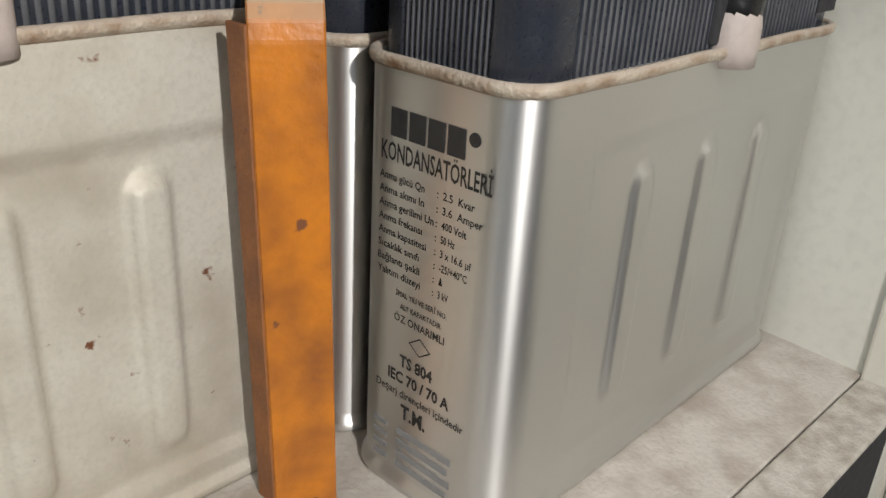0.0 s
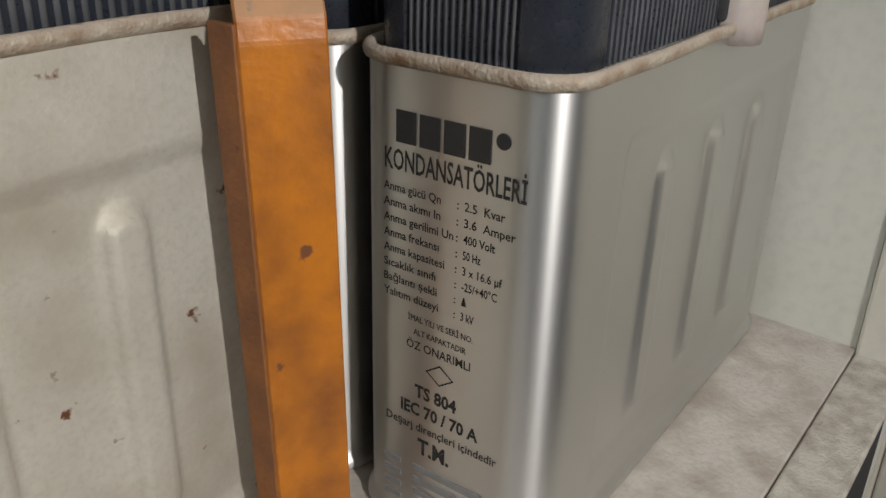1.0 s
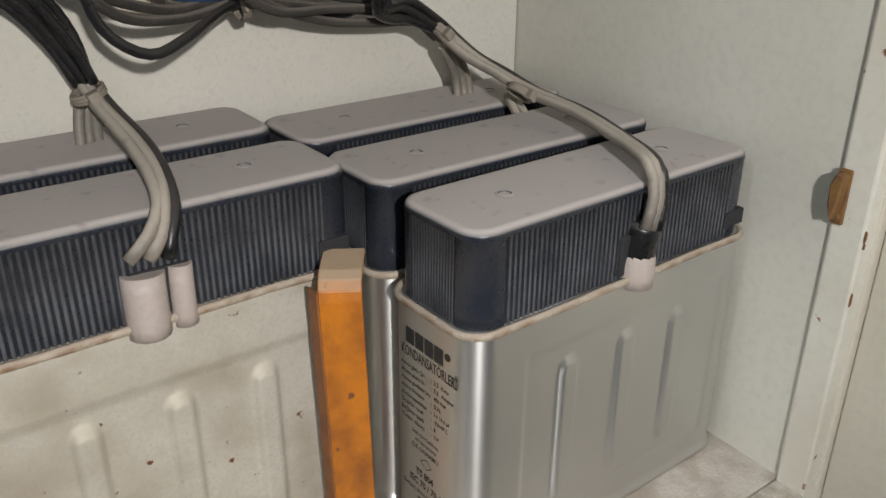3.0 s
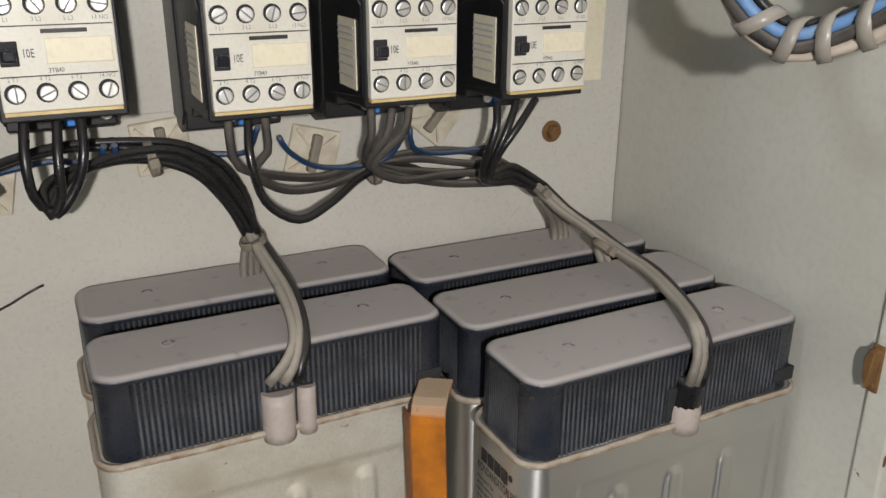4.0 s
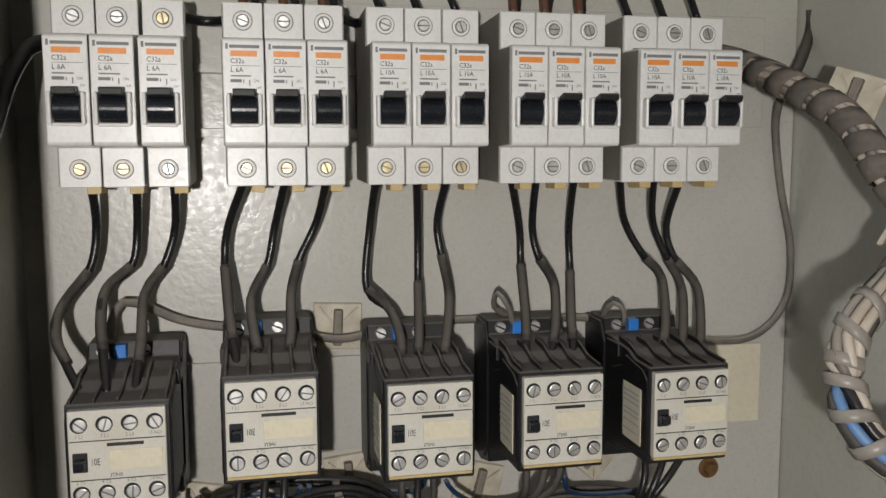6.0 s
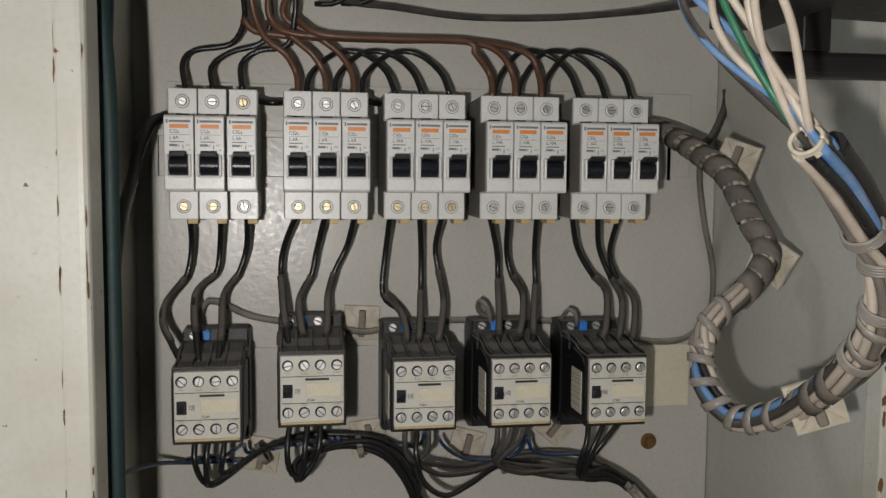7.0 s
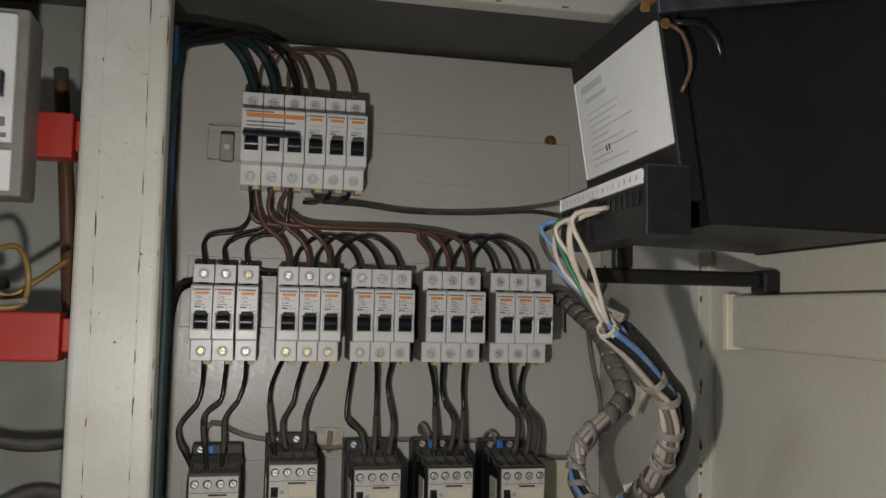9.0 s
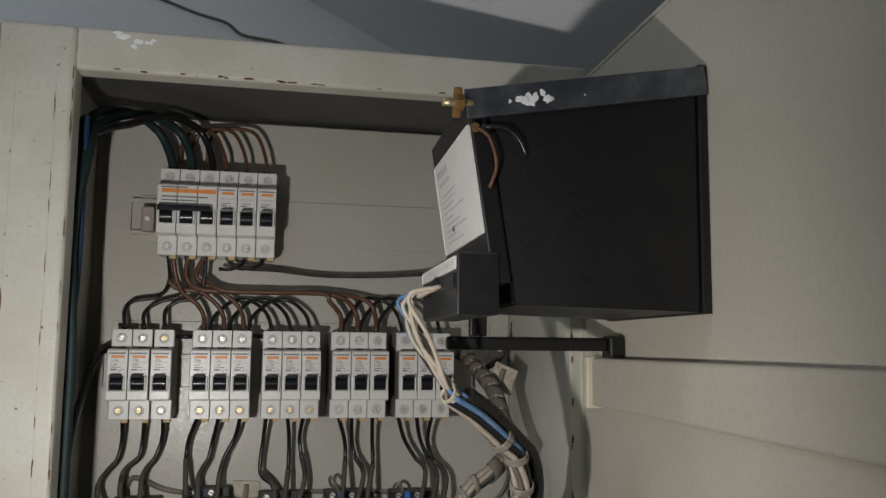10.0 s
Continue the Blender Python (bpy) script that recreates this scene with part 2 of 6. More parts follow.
def disc(radius, depth, seg=16, slot=0.0, m=None):
    """A screw head facing -y, with an optional driver slot."""
    bm = bmesh.new()
    ring = []
    for k, (rr, y) in enumerate(((radius, 0.0), (radius, -depth * 0.7), (radius * 0.85, -depth))):
        ring.append([bm.verts.new((rr * math.cos(2 * math.pi * i / seg), y, rr * math.sin(2 * math.pi * i / seg))) for i in range(seg)])
    for a, c in zip(ring, ring[1:]):
        for i in range(seg):
            bm.faces.new((a[i], a[(i + 1) % seg], c[(i + 1) % seg], c[i]))
    bm.faces.new(ring[-1])
    bmesh.ops.recalc_face_normals(bm, faces=bm.faces[:])
    if m is not None:
        bm.transform(m)
    return bm


def catmull(pts, step=0.004):
    p = [Vector(q) for q in pts]
    p = [2 * p[0] - p[1], *p, 2 * p[-1] - p[-2]]
    out = []
    for a, b, c, d in zip(p, p[1:], p[2:], p[3:]):
        n = max(2, min(24, int((c - b).length / step)))
        for i in range(n):
            t = i / n
            out.append(0.5 * (2 * b + (c - a) * t + (2 * a - 5 * b + 4 * c - d) * t * t + (3 * b - a - 3 * c + d) * t ** 3))
    out.append(p[-2])
    return out


def tube(pts, radius, seg=10, step=0.004, bm=None, taper=None):
    """A round wire swept along a smooth line through the points."""
    line = catmull(pts, step)
    bm = bm or bmesh.new()
    up = Vector((0.13, -0.9, 0.41)).normalized()
    rings = []
    for i, p in enumerate(line):
        d = (line[min(i + 1, len(line) - 1)] - line[max(i - 1, 0)]).normalized()
        s = d.cross(up)
        if s.length < 1e-4:
            s = d.cross(Vector((1, 0, 0)))
        s.normalize()
        up = s.cross(d).normalized()
        r = radius * (taper[0] + (taper[1] - taper[0]) * i / (len(line) - 1) if taper else 1)
        rings.append([bm.verts.new(p + r * (math.cos(2 * math.pi * k / seg) * s + math.sin(2 * math.pi * k / seg) * up)) for k in range(seg)])
    for a, c in zip(rings, rings[1:]):
        for k in range(seg):
            f = bm.faces.new((a[k], a[(k + 1) % seg], c[(k + 1) % seg], c[k]))
            f.smooth = True
    bm.faces.new(rings[0][::-1])
    bm.faces.new(rings[-1])
    return bm


def wire(name, pts, radius, mat, label, category="wire", group="", parent=None, seg=10):
    bm = tube(pts, radius, seg)
    bmesh.ops.recalc_face_normals(bm, faces=bm.faces[:])
    ob = part(name, bm, mat, parent)
    return tagged(ob, label, category if not parent else "", group)


def lettering(text, size, squeeze=1.0, align="LEFT", weight=0.0):
    """A flat mesh of the words, in the x-z plane, facing -y."""
    cu = bpy.data.curves.new("words", "FONT")
    cu.body, cu.size, cu.align_x, cu.align_y = text, size, align, "CENTER"
    cu.offset = weight
    cu.resolution_u = 2
    ob = bpy.data.objects.new("words", cu)
    me = bpy.data.meshes.new_from_object(ob)
    bpy.data.objects.remove(ob)
    me.transform(pose(0, 0, 0, 90, 0, 0) @ Matrix.Diagonal((squeeze, 1, 1, 1)))
    return me


def words(name, text, size, mat, parent, m, squeeze=1.0, align="LEFT", weight=0.0):
    me = lettering(text, size, squeeze, align, weight)
    me.materials.append(mat)
    return part(name, me, mat, parent, at=m)


def bars(rects, m=None):
    """Thin raised printed bars: (x0, x1, z0, z1), facing -y."""
    bm = bmesh.new()
    for x0, x1, z0, z1 in rects:
        block(x0, x1, -0.0002, 0.0, z0, z1, bm=bm)
    if m is not None:
        bm.transform(m)
    return bm


def structure(name, bm, mat, label, category):
    return tagged(part(name, bm, mat), label, category, "", "structure")


# ---- the cabinet ----
ZF, ZT = 1.373, 2.036          # shelf top and roof underside
XL, XR = -0.146, 0.2725        # side walls at the back
YB, YF = 0.250, 0.046          # mounting plate and front of the frame


def prism(corners, z0, z1):
    """An upright prism over the (x, y) corners."""
    bm = bmesh.new()
    a = [bm.verts.new((x, y, z0)) for x, y in corners]
    c = [bm.verts.new((x, y, z1)) for x, y in corners]
    bm.faces.new(a)
    bm.faces.new(c)
    for i in range(len(a)):
        j = (i + 1) % len(a)
        bm.faces.new((a[i], a[j], c[j], c[i]))
    bmesh.ops.recalc_face_normals(bm, faces=bm.faces[:])
    return bm



structure("floor", block(XL, XR, 0.0563, 0.262, ZF - 0.006, ZF, 0.0005), SHELF, "dusty cream painted steel shelf inside the cabinet", "shelf floor")
sill = structure("trim", block(XL - 0.02, 0.262, 0.0405, 0.0560, 1.3700, ZF - 0.0005, 0.0008), SILL, "gritty painted steel sill along the cabinet front", "sill")
# added dark sheet, takes the place of the shadow below the sill
structure("sill_shade", block(XL - 0.02, 0.2585, 0.0425, 0.0440, 1.30, 1.3698), DARK, "dark sheet standing for the shade under the cabinet sill", "skirt")
structure("wall_back", block(XL - 0.0025, XR + 0.0027, 0.2621, 0.265, 1.30, 2.05), PAINT, "pale grey-green painted cabinet back", "cabinet wall")
structure("wall_right", prism([(0.2640, 0.0565), (0.2665, 0.0565), (XR + 0.0027, 0.2620), (XR, 0.2620)], 1.30, 2.035), PAINT, "pale painted steel side wall of the cabinet", "cabinet wall")
structure("wall_left", block(XL - 0.0025, XL, 0.076, 0.262, 1.30, 2.05), PAINT, "pale painted steel partition inside the cabinet", "cabinet wall")
structure("ceiling", block(-0.50, XR + 0.003, 0.0685, 0.2618, ZT, ZT + 0.004), ROOF, "cabinet roof seen from below, its shade put into the dark colour", "cabinet roof")
plate = structure("mounting_plate", block(-0.134, 0.2715, YB, YB + 0.003, 1.375, 2.031, 0.0008), PLATE, "glossy grey-green painted mounting plate with faint seams", "mounting plate")
# front frame: post on the hinge side, pillar between the two compartments, head
post_bm = block(0.2618, 0.2740, 0.0425, 0.0562, 1.30, 2.0118, 0.0012)
structure("frame_post", post_bm, FRAME, "pale painted steel hinge-side post with rusty edge", "frame post")
structure("frame_pillar", block(-0.1805, -0.1265, YF, 0.075, 1.30, 2.046, 0.004, 3), FRAME, "cream painted steel pillar with rusty scratches", "frame pillar")
head = structure("frame_head", block(-0.1268, 0.280, YF + 0.0004, 0.068, 2.0122, 2.0455, 0.003, 3), FRAME, "cream painted steel head of the cabinet frame", "frame head")
structure("frame_head", block(-0.50, -0.1803, YF + 0.0004, 0.068, 2.0122, 2.0455, 0.003, 3), FRAME, "cream painted steel head over the next compartment", "frame head")


def blot(rng, a, c, m):
    """A thin flake with a ragged outline, facing -y, half width a and half height c."""
    bm = bmesh.new()
    ring = []
    for q in range(11):
        f = rng.uniform(0.45, 1.0)
        ring.append((a * f * math.cos(q * math.tau / 11), c * f * math.sin(q * math.tau / 11)))
    front = [bm.verts.new(m @ Vector((x, -0.0003, z))) for x, z in ring]
    back = [bm.verts.new(m @ Vector((x * 1.2, 0.0002, z * 1.2))) for x, z in ring]
    bm.faces.new(front)
    for q in range(11):
        bm.faces.new((front[q], back[q], back[(q + 1) % 11], front[(q + 1) % 11]))
    bmesh.ops.recalc_face_normals(bm, faces=bm.faces[:])
    return bm


rng = random.Random(4)
for k in range(54):
    z = rng.uniform(1.50, 2.01)
    x = rng.choice((-0.1672, -0.1390, -0.1390, -0.1276)) + rng.uniform(-0.0003, 0.0003)
    part("rust_scratch", blot(rng, rng.uniform(0.0002, 0.0006), rng.uniform(0.0015, 0.009), pose(x, YF - 0.0001, z)), RUST, bpy.data.objects["frame_pillar"], "rusty scratch" if k == 0 else "")
for x in (-0.1672, -0.1390):
    part("fold", block(x - 0.0005, x + 0.0005, YF - 0.0003, YF + 0.002, 1.36, 2.01, 0.0002), FRAME, bpy.data.objects["frame_pillar"])

for k in range(34):
    z = rng.uniform(1.45, 2.0)
    part("rust_chip", blot(rng, rng.uniform(0.0006, 0.0016), rng.uniform(0.0012, 0.005), pose(0.2628 + rng.uniform(0, 0.0012), 0.0424, z)), RUST, bpy.data.objects["frame_post"], "chipped rusty edge" if k == 0 else "")

rng = random.Random(21)
for x, z, a, c in ((-0.093, 2.0395, 0.006, 0.0028), (-0.083, 2.0370, 0.005, 0.0022), (-0.075, 2.0365, 0.0045, 0.0016), (-0.086, 2.0330, 0.003, 0.0022), (-0.098, 2.0425, 0.004, 0.0018), (-0.072, 2.0385, 0.003, 0.0012)):
    part("plaster_smear", blot(rng, a, c, pose(x, YF + 0.0003, z)), WALLWHITE, head, "dried white plaster smear")
for k in range(16):
    part("rust_chip", blot(rng, rng.uniform(0.0008, 0.004), rng.uniform(0.0004, 0.0010), pose(rng.uniform(-0.12, 0.20), YF + 0.0003, 2.0132 + rng.uniform(0, 0.0012))), RUST, head, "chipped rusty edge" if k == 0 else "")

catch = empty("rusty_catch", pose(0.2616, 0.0550, 1.5075), "rusted steel door catch on the frame post", "door catch")
part("plate", block(-0.0016, 0.0, -0.004, 0.001, -0.0120, 0.0095, 0.0005), RUST, catch)
part("hook", extrude_profile([(-0.004, 0.008), (-0.001, 0.009), (0.001, 0.004), (0.0005, -0.004), (-0.0015, -0.010), (-0.003, -0.004)], -0.0065, -0.0014, 0.0006), RUST, catch)
part("screw", disc(0.0016, 0.0012, 10, m=pose(-0.0014, -0.0015, -0.0090, 0, 0, -90)), RUST, catch)

# ---- capacitors ----
FRONT_CAN = dict(deep=0.0016, l=0.1486, w=0.048, h=0.1073, top=0.1423, r=0.0105, beads=(-0.0280, 0.0025, 0.0330), panel=(-0.050, 0.061), span=(0.0135, 0.0923))
REAR_CAN = dict(deep=0.0026, l=0.146, w=0.046, h=0.1145, top=0.1500, r=0.0095, beads=(-0.0290, 0.0015, 0.0320), panel=(-0.060, 0.058), span=(0.0100, 0.0925))


def rounded(l, w, r, n_long=60, n_short=10, n_arc=8):
    """Outline of a rounded rectangle: (x, y, nx, ny, side, s along the flat side)."""
    out = []
    for side, (cx, cy, a0) in enumerate(((l / 2 - r, -w / 2 + r, -90), (l / 2 - r, w / 2 - r, 0), (-l / 2 + r, w / 2 - r, 90), (-l / 2 + r, -w / 2 + r, 180))):
        for i in range(n_arc + 1):
            a = radians(a0 + 90 * i / n_arc)
            out.append((cx + r * math.cos(a), cy + r * math.sin(a), math.cos(a), math.sin(a), -1, 0.0))
        n = n_short if side % 2 == 0 else n_long
        length = (w if side % 2 == 0 else l) - 2 * r
        a = radians(a0 + 90)
        nx, ny = math.cos(a), math.sin(a)
        tx, ty = -math.sin(a), math.cos(a)
        x0, y0 = cx + r * nx, cy + r * ny
        for i in range(1, n):
            s = length * i / n
            out.append((x0 + tx * s, y0 + ty * s, nx, ny, side, s / length))
    return out


def loft(levels, close_top=True, close_bottom=True):
    bm = bmesh.new()
    rings = [[bm.verts.new(v) for v in lv] for lv in levels]
    for a, c in zip(rings, rings[1:]):
        for i in range(len(a)):
            bm.faces.new((a[i], a[(i + 1) % len(a)], c[(i + 1) % len(a)], c[i])).smooth = True
    if close_top:
        bm.faces.new(rings[-1])
    if close_bottom:
        bm.faces.new(rings[0][::-1])
    return bm


def step01(a, b, v):
    t = min(max((v - a) / (b - a), 0), 1)
    return t * t * (3 - 2 * t)


def emboss(x, z, c):
    """Pressed panel with upright beads on the long sides of the can."""
    p0, p1 = c["panel"]
    lo, hi = c["span"]
    inside = step01(p0, p0 + 0.0016, x) * (1 - step01(p1 - 0.0016, p1, x)) * step01(lo, lo + 0.0025, z) * (1 - step01(hi - 0.0022, hi, z))
    e = -c["deep"] * 0.5 * inside
    for cx in c["beads"]:
        dz = max(abs(z - 0.5 * (lo + hi)) - 0.5 * (hi - lo) + 0.0125, 0)
        e += c["deep"] * (1 - step01(0.0030, 0.0054, math.hypot(x - cx, dz)))
    return e


def capacitor(name, m, label, mat, writing, c):
    cap_thing = empty(name, m, label, "capacitor", "capacitors on the cabinet shelf")
    l, w, h, r = c["l"], c["w"], c["h"], c["r"]
    outline = rounded(l, w, r, 110, 10, 8)
    levels = []
    zs = [0.0, 0.0, 0.0015, 0.003, 0.0042] + [0.006 + (h - 0.006) * i / 54 for i in range(55)]
    for k, z in enumerate(zs):
        out = (-0.001, 0.0006, 0.0014, 0.0012, 0.0)[k] if k < 5 else 0.0
        ring = []
        for x, y, nx, ny, side, s in outline:
            e = out + (emboss(x, z, c) if side in (1, 3) and k > 4 else 0.0)
            ring.append((x + nx * e, y + ny * e, z))
        levels.append(ring)
    part("can", loft(levels), mat, cap_thing)
    # rolled rim
    coarse = rounded(l, w, r, 30, 8, 8)
    prof = ((0.0001, -0.0022), (0.0011, -0.0016), (0.0014, -0.0004), (0.0011, 0.0006), (0.0002, 0.0010), (-0.0010, 0.0006), (-0.0014, -0.0008))
    levels = []
    for o, dz in prof:
        levels.append([(x + nx * o, y + ny * o, h + dz + 0.0003 * math.sin(x * 130) * math.cos(y * 90)) for x, y, nx, ny, side, s in coarse])
    part("rim", loft(levels, False, False), RIM, cap_thing, "dusty rolled rim")
    # ribbed plastic cover
    inset = 0.0022
    flat = rounded(l - 2 * inset, w - 2 * inset, r - 0.001, 220, 64, 6)
    top = c["top"]
    levels = []
    for z, o, ribbed in ((h - 0.012, 0, 1), (h + 0.008, 0, 1), (top - 0.0035, -0.0001, 1), (top - 0.0033, 0.0002, 0), (top - 0.0014, -0.0002, 0), (top - 0.0004, -0.0012, 0), (top, -0.0028, 0)):
        ring = []
        for k, (x, y, nx, ny, side, s) in enumerate(flat):
            e = o
            if ribbed and side >= 0 and 0.03 < s < 0.97:
                e += (-0.0010, -0.0002, 0.0, -0.0002)[k % 4]
            ring.append((x + nx * e, y + ny * e, z))
        levels.append(ring)
    shell = loft(levels)
    shell.faces.ensure_lookup_table()
    for q in range(2 * len(flat)):
        k = q % len(flat)
        if flat[k][4] >= 0 and 0.03 < flat[k][5] < 0.97 and k % 4 in (1, 2):
            shell.faces[q].material_index = 1
    cover = part("cover", shell, CAP, cap_thing, "dusty slate plastic cover with fine ribs")
    cover.data.materials.append(RIBDUST)
    for dx in (-0.041, 0.041):
        dim = bmesh.new()
        for ro, zo, ri, zi in ((0.0032, 0.0003, 0.0024, 0.0005), (0.0024, 0.0005, 0.002, -0.0006)):
            a = [dim.verts.new((dx + ro * math.cos(i * math.pi / 8), ro * math.sin(i * math.pi / 8), top + zo)) for i in range(16)]
            b = [dim.verts.new((dx + ri * math.cos(i * math.pi / 8), ri * math.sin(i * math.pi / 8), top + zi)) for i in range(16)]
            for i in range(16):
                dim.faces.new((a[i], a[(i + 1) % 16], b[(i + 1) % 16], b[i]))
        bmesh.ops.create_circle(dim, cap_ends=True, radius=0.0021, segments=16, matrix=Matrix.Translation((dx, 0, top + 0.00015)))
        part("screw_hole", dim, CAP, cap_thing, "countersunk hole")
    # cable outlet in the long side
    ox = 0.005 if c is FRONT_CAN else 0.001
    part("outlet", block(ox - 0.010, ox + 0.010, -w / 2 + inset - 0.0012, -w / 2 + inset + 0.004, h + 0.001, h + 0.017, 0.001), DARK, cap_thing, "dark cable outlet")
    big = c is REAR_CAN
    for dx, rr in ((-0.0055, 0.0068), (0.0062, 0.0040)) if big else ((0.0, 0.0072),):
        yy = -w / 2 + inset - 0.0012 + (0.0 if big else 0.001)
        part("sleeve", tube([(ox + dx, yy, h - 0.004), (ox + dx, yy, h + 0.005), (ox + dx + 0.0004, yy + 0.001, h + (0.0165 if big else 0.0075))], rr, 14), SLEEVE, cap_thing, "grey shrink sleeve")
    if not big:
        part("sleeve", tube([(ox, -w / 2 + inset + 0.0005, h + 0.006), (ox + 0.001, -w / 2 + inset, h + 0.014), (ox + 0.002, -w / 2 + inset, h + 0.021)], 0.0070, 14), WIRE, cap_thing, "black tape sleeve")
    # notch at the end of the cover
    part("notch", block(l / 2 - 0.0165, l / 2 - 0.0045, -w / 2 + inset - 0.0006, -w / 2 + inset + 0.003, h + 0.004, h + 0.0105, 0.0004), DARK, cap_thing, "dark notch in the cover")
    if writing:
        side = pose(-l / 2 - 0.00007, 0, 0, 0, 0, -90)
        # the maker's mark as plain blocks
        for i in range(4):
            part("mark", bars([(-0.0118 + i * 0.0055, -0.0118 + i * 0.0055 + 0.0046, 0.0910, 0.0972)], side), INK, cap_thing, "block of the printed maker's mark")
        part("mark", disc(0.0015, 0.0002, 16, m=side @ pose(0.0118, 0, 0.0957)), INK, cap_thing)

        def line(text, x0, x1, z, height, bold=0.018):
            """A printed line that fills x0 to x1."""
            x0, x1, z, height = x0 - 0.0022, x1 - 0.0022, z * 1.1 - 0.0098, height * 1.08
            me = lettering(text, height * 1.38, weight=height * bold)
            xs = [v.co.x for v in me.vertices]
            k = (x1 - x0) / (max(xs) - min(xs))
            me.transform(Matrix.Diagonal((k, 1, 1, 1)) @ Matrix.Translation((-min(xs), 0, 0)))
            me.materials.append(INK)
            part("print", me, INK, cap_thing, at=side @ pose(x0, 0, z))

        line("KONDANSATÖRLERİ", -0.0125, 0.0193, 0.0882, 0.0040, 0.022)
        rows = (("Anma gücü Qn", 0.0010, "2.5  Kvar", 0.0152), ("Anma akımı In", 0.0010, "3.6  Amper", 0.0176), ("Anma gerilimi Un", 0.0041, "400 Volt", 0.0134), ("Anma frekansı", 0.0008, "50 Hz", 0.0104),
                ("Anma kapasitesi", 0.0022, "3 x 16.6 µf", 0.0153), ("Sıcaklık sınıfı", 0.0002, "-25/+40°C", 0.0144), ("Bağlantı şekli", 0.0006, "Δ", 0.0076), ("Yalıtım düzeyi", 0.0010, "3 kV", 0.0095))
        for i, (a, x1, b, x2) in enumerate(rows):
            z = 0.0832 - i * 0.00297
            line(a, -0.0128, x1, z, 0.0017)
            line(":", 0.0047, 0.0051, z, 0.0017)
            line(b, 0.0064, x2, z, 0.0017)
        line("İMAL YILI VE SERİ NO.", -0.0065, 0.0095, 0.0585, 0.0013)
        line("ALT KAPAKTADIR", -0.0050, 0.0080, 0.0557, 0.0013)
        line("ÖZ ONARIMLI", -0.0068, 0.0092, 0.0528, 0.0019)
        dia = bmesh.new()
        for a0 in range(4):
            p = [Vector((math.cos(math.pi / 2 * (a0 + k)) * 0.0036, 0, math.sin(math.pi / 2 * (a0 + k)) * 0.0025)) for k in (0, 1)]
            q = [v * 0.84 for v in p]
            dia.faces.new([dia.verts.new(v) for v in (p[0], p[1], q[1], q[0])])
        dia.transform(side @ pose(-0.0004, 0, 0.0433))
        part("mark", dia, INK, cap_thing)
        line("TS 804", -0.0045, 0.0062, 0.0428, 0.0029, 0.045)
        line("IEC 70 / 70 A", -0.0082, 0.0118, 0.0385, 0.0028, 0.045)
        line("Deşarj dirençleri içindedir", -0.0122, 0.0165, 0.0346, 0.0020)
        line("T.M.", -0.0035, 0.0048, 0.0301, 0.0037, 0.045)
        for i in range(4):
            part("bar", bars([(-0.0147, -0.0102, 0.0168 - i * 0.0033, 0.0181 - i * 0.0033)], side), GREYINK, cap_thing, "printed grey bar")
            part("bar", bars([(-0.0067, 0.0113 - 0.001 * (i % 2), 0.0166 - i * 0.0033, 0.0183 - i * 0.0033)], side), GREYINK, cap_thing)
    return cap_thing


CX, LX = 0.1868, 0.0365
capacitor("capacitor", pose(CX, 0.1110, ZF, 0, 0, 1.07), "tinplate capacitor can with printed rating and dusty dark cover", TIN, True, FRONT_CAN)
mid_can = capacitor("capacitor", pose(CX + 0.001, 0.1640, ZF), "tinplate capacitor can wedged behind the printed one", TIN, False, FRONT_CAN)
tagged(copy_thing(mid_can, pose(CX + 0.003, 0.2215, ZF)), "dusty tinplate capacitor can against the mounting plate")
left_can = capacitor("capacitor", pose(LX, 0.1675, ZF), "dusty tinplate capacitor can behind the orange strap", TIN_OLD, False, REAR_CAN)
tagged(copy_thing(left_can, pose(LX, 0.2240, ZF)), "dusty tinplate capacitor can close to the plate")

# ---- the orange clamp ----
strap = empty("clamp_strap", pose(0.0070, -0.0015, ZF), "orange painted steel clamp strap, rust-flecked and dusty on top", "strap")
ANG = math.degrees(math.atan2(-0.0085, 0.0120))
prof = [(0.0, 0.0), (0.0, 0.1120), (0.0007, 0.1158), (0.003, 0.1190), (0.0075, 0.1205), (0.023, 0.1210), (0.023, 0.1190), (0.0078, 0.1186), (0.0045, 0.1176), (0.0024, 0.1152), (0.0018, 0.112), (0.0018, 0.0)]
LEANT = pose(0.0790, 0, 0, 0, -1.5, 0) @ pose(-0.0790, 0, 0)
part("band", extrude_profile(prof, 0.0, 0.0147, 0.0004), ORANGE, strap, at=LEANT @ pose(0.0785, 0.1310, 0, 0, 0, ANG))
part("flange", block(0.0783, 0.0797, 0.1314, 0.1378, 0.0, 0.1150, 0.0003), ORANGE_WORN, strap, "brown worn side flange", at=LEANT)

# ---- din rails ----


def din_rail(x0, x1, z):
    prof = [(YB - 0.0023, z - 0.0175), (YB - 0.0075, z - 0.0175), (YB - 0.0075, z - 0.0135), (YB - 0.0065, z - 0.0135), (YB - 0.0065, z - 0.0165), (YB - 0.0015, z - 0.0125),
            (YB - 0.0015, z + 0.0125), (YB - 0.0065, z + 0.0165), (YB - 0.0065, z + 0.0135), (YB - 0.0075, z + 0.0135), (YB - 0.0075, z + 0.0175), (YB - 0.0023, z + 0.0175)]
    ob = part("din_rail", extrude_profile(prof, x0, x1), PLATE)
    return tagged(ob, "painted steel mounting rail fixed to the plate", "mounting rail", "mounting rails")


ZB, ZM, ZC = 1.7805, 1.9305, 1.636
din_rail(-0.128, 0.232, ZB)
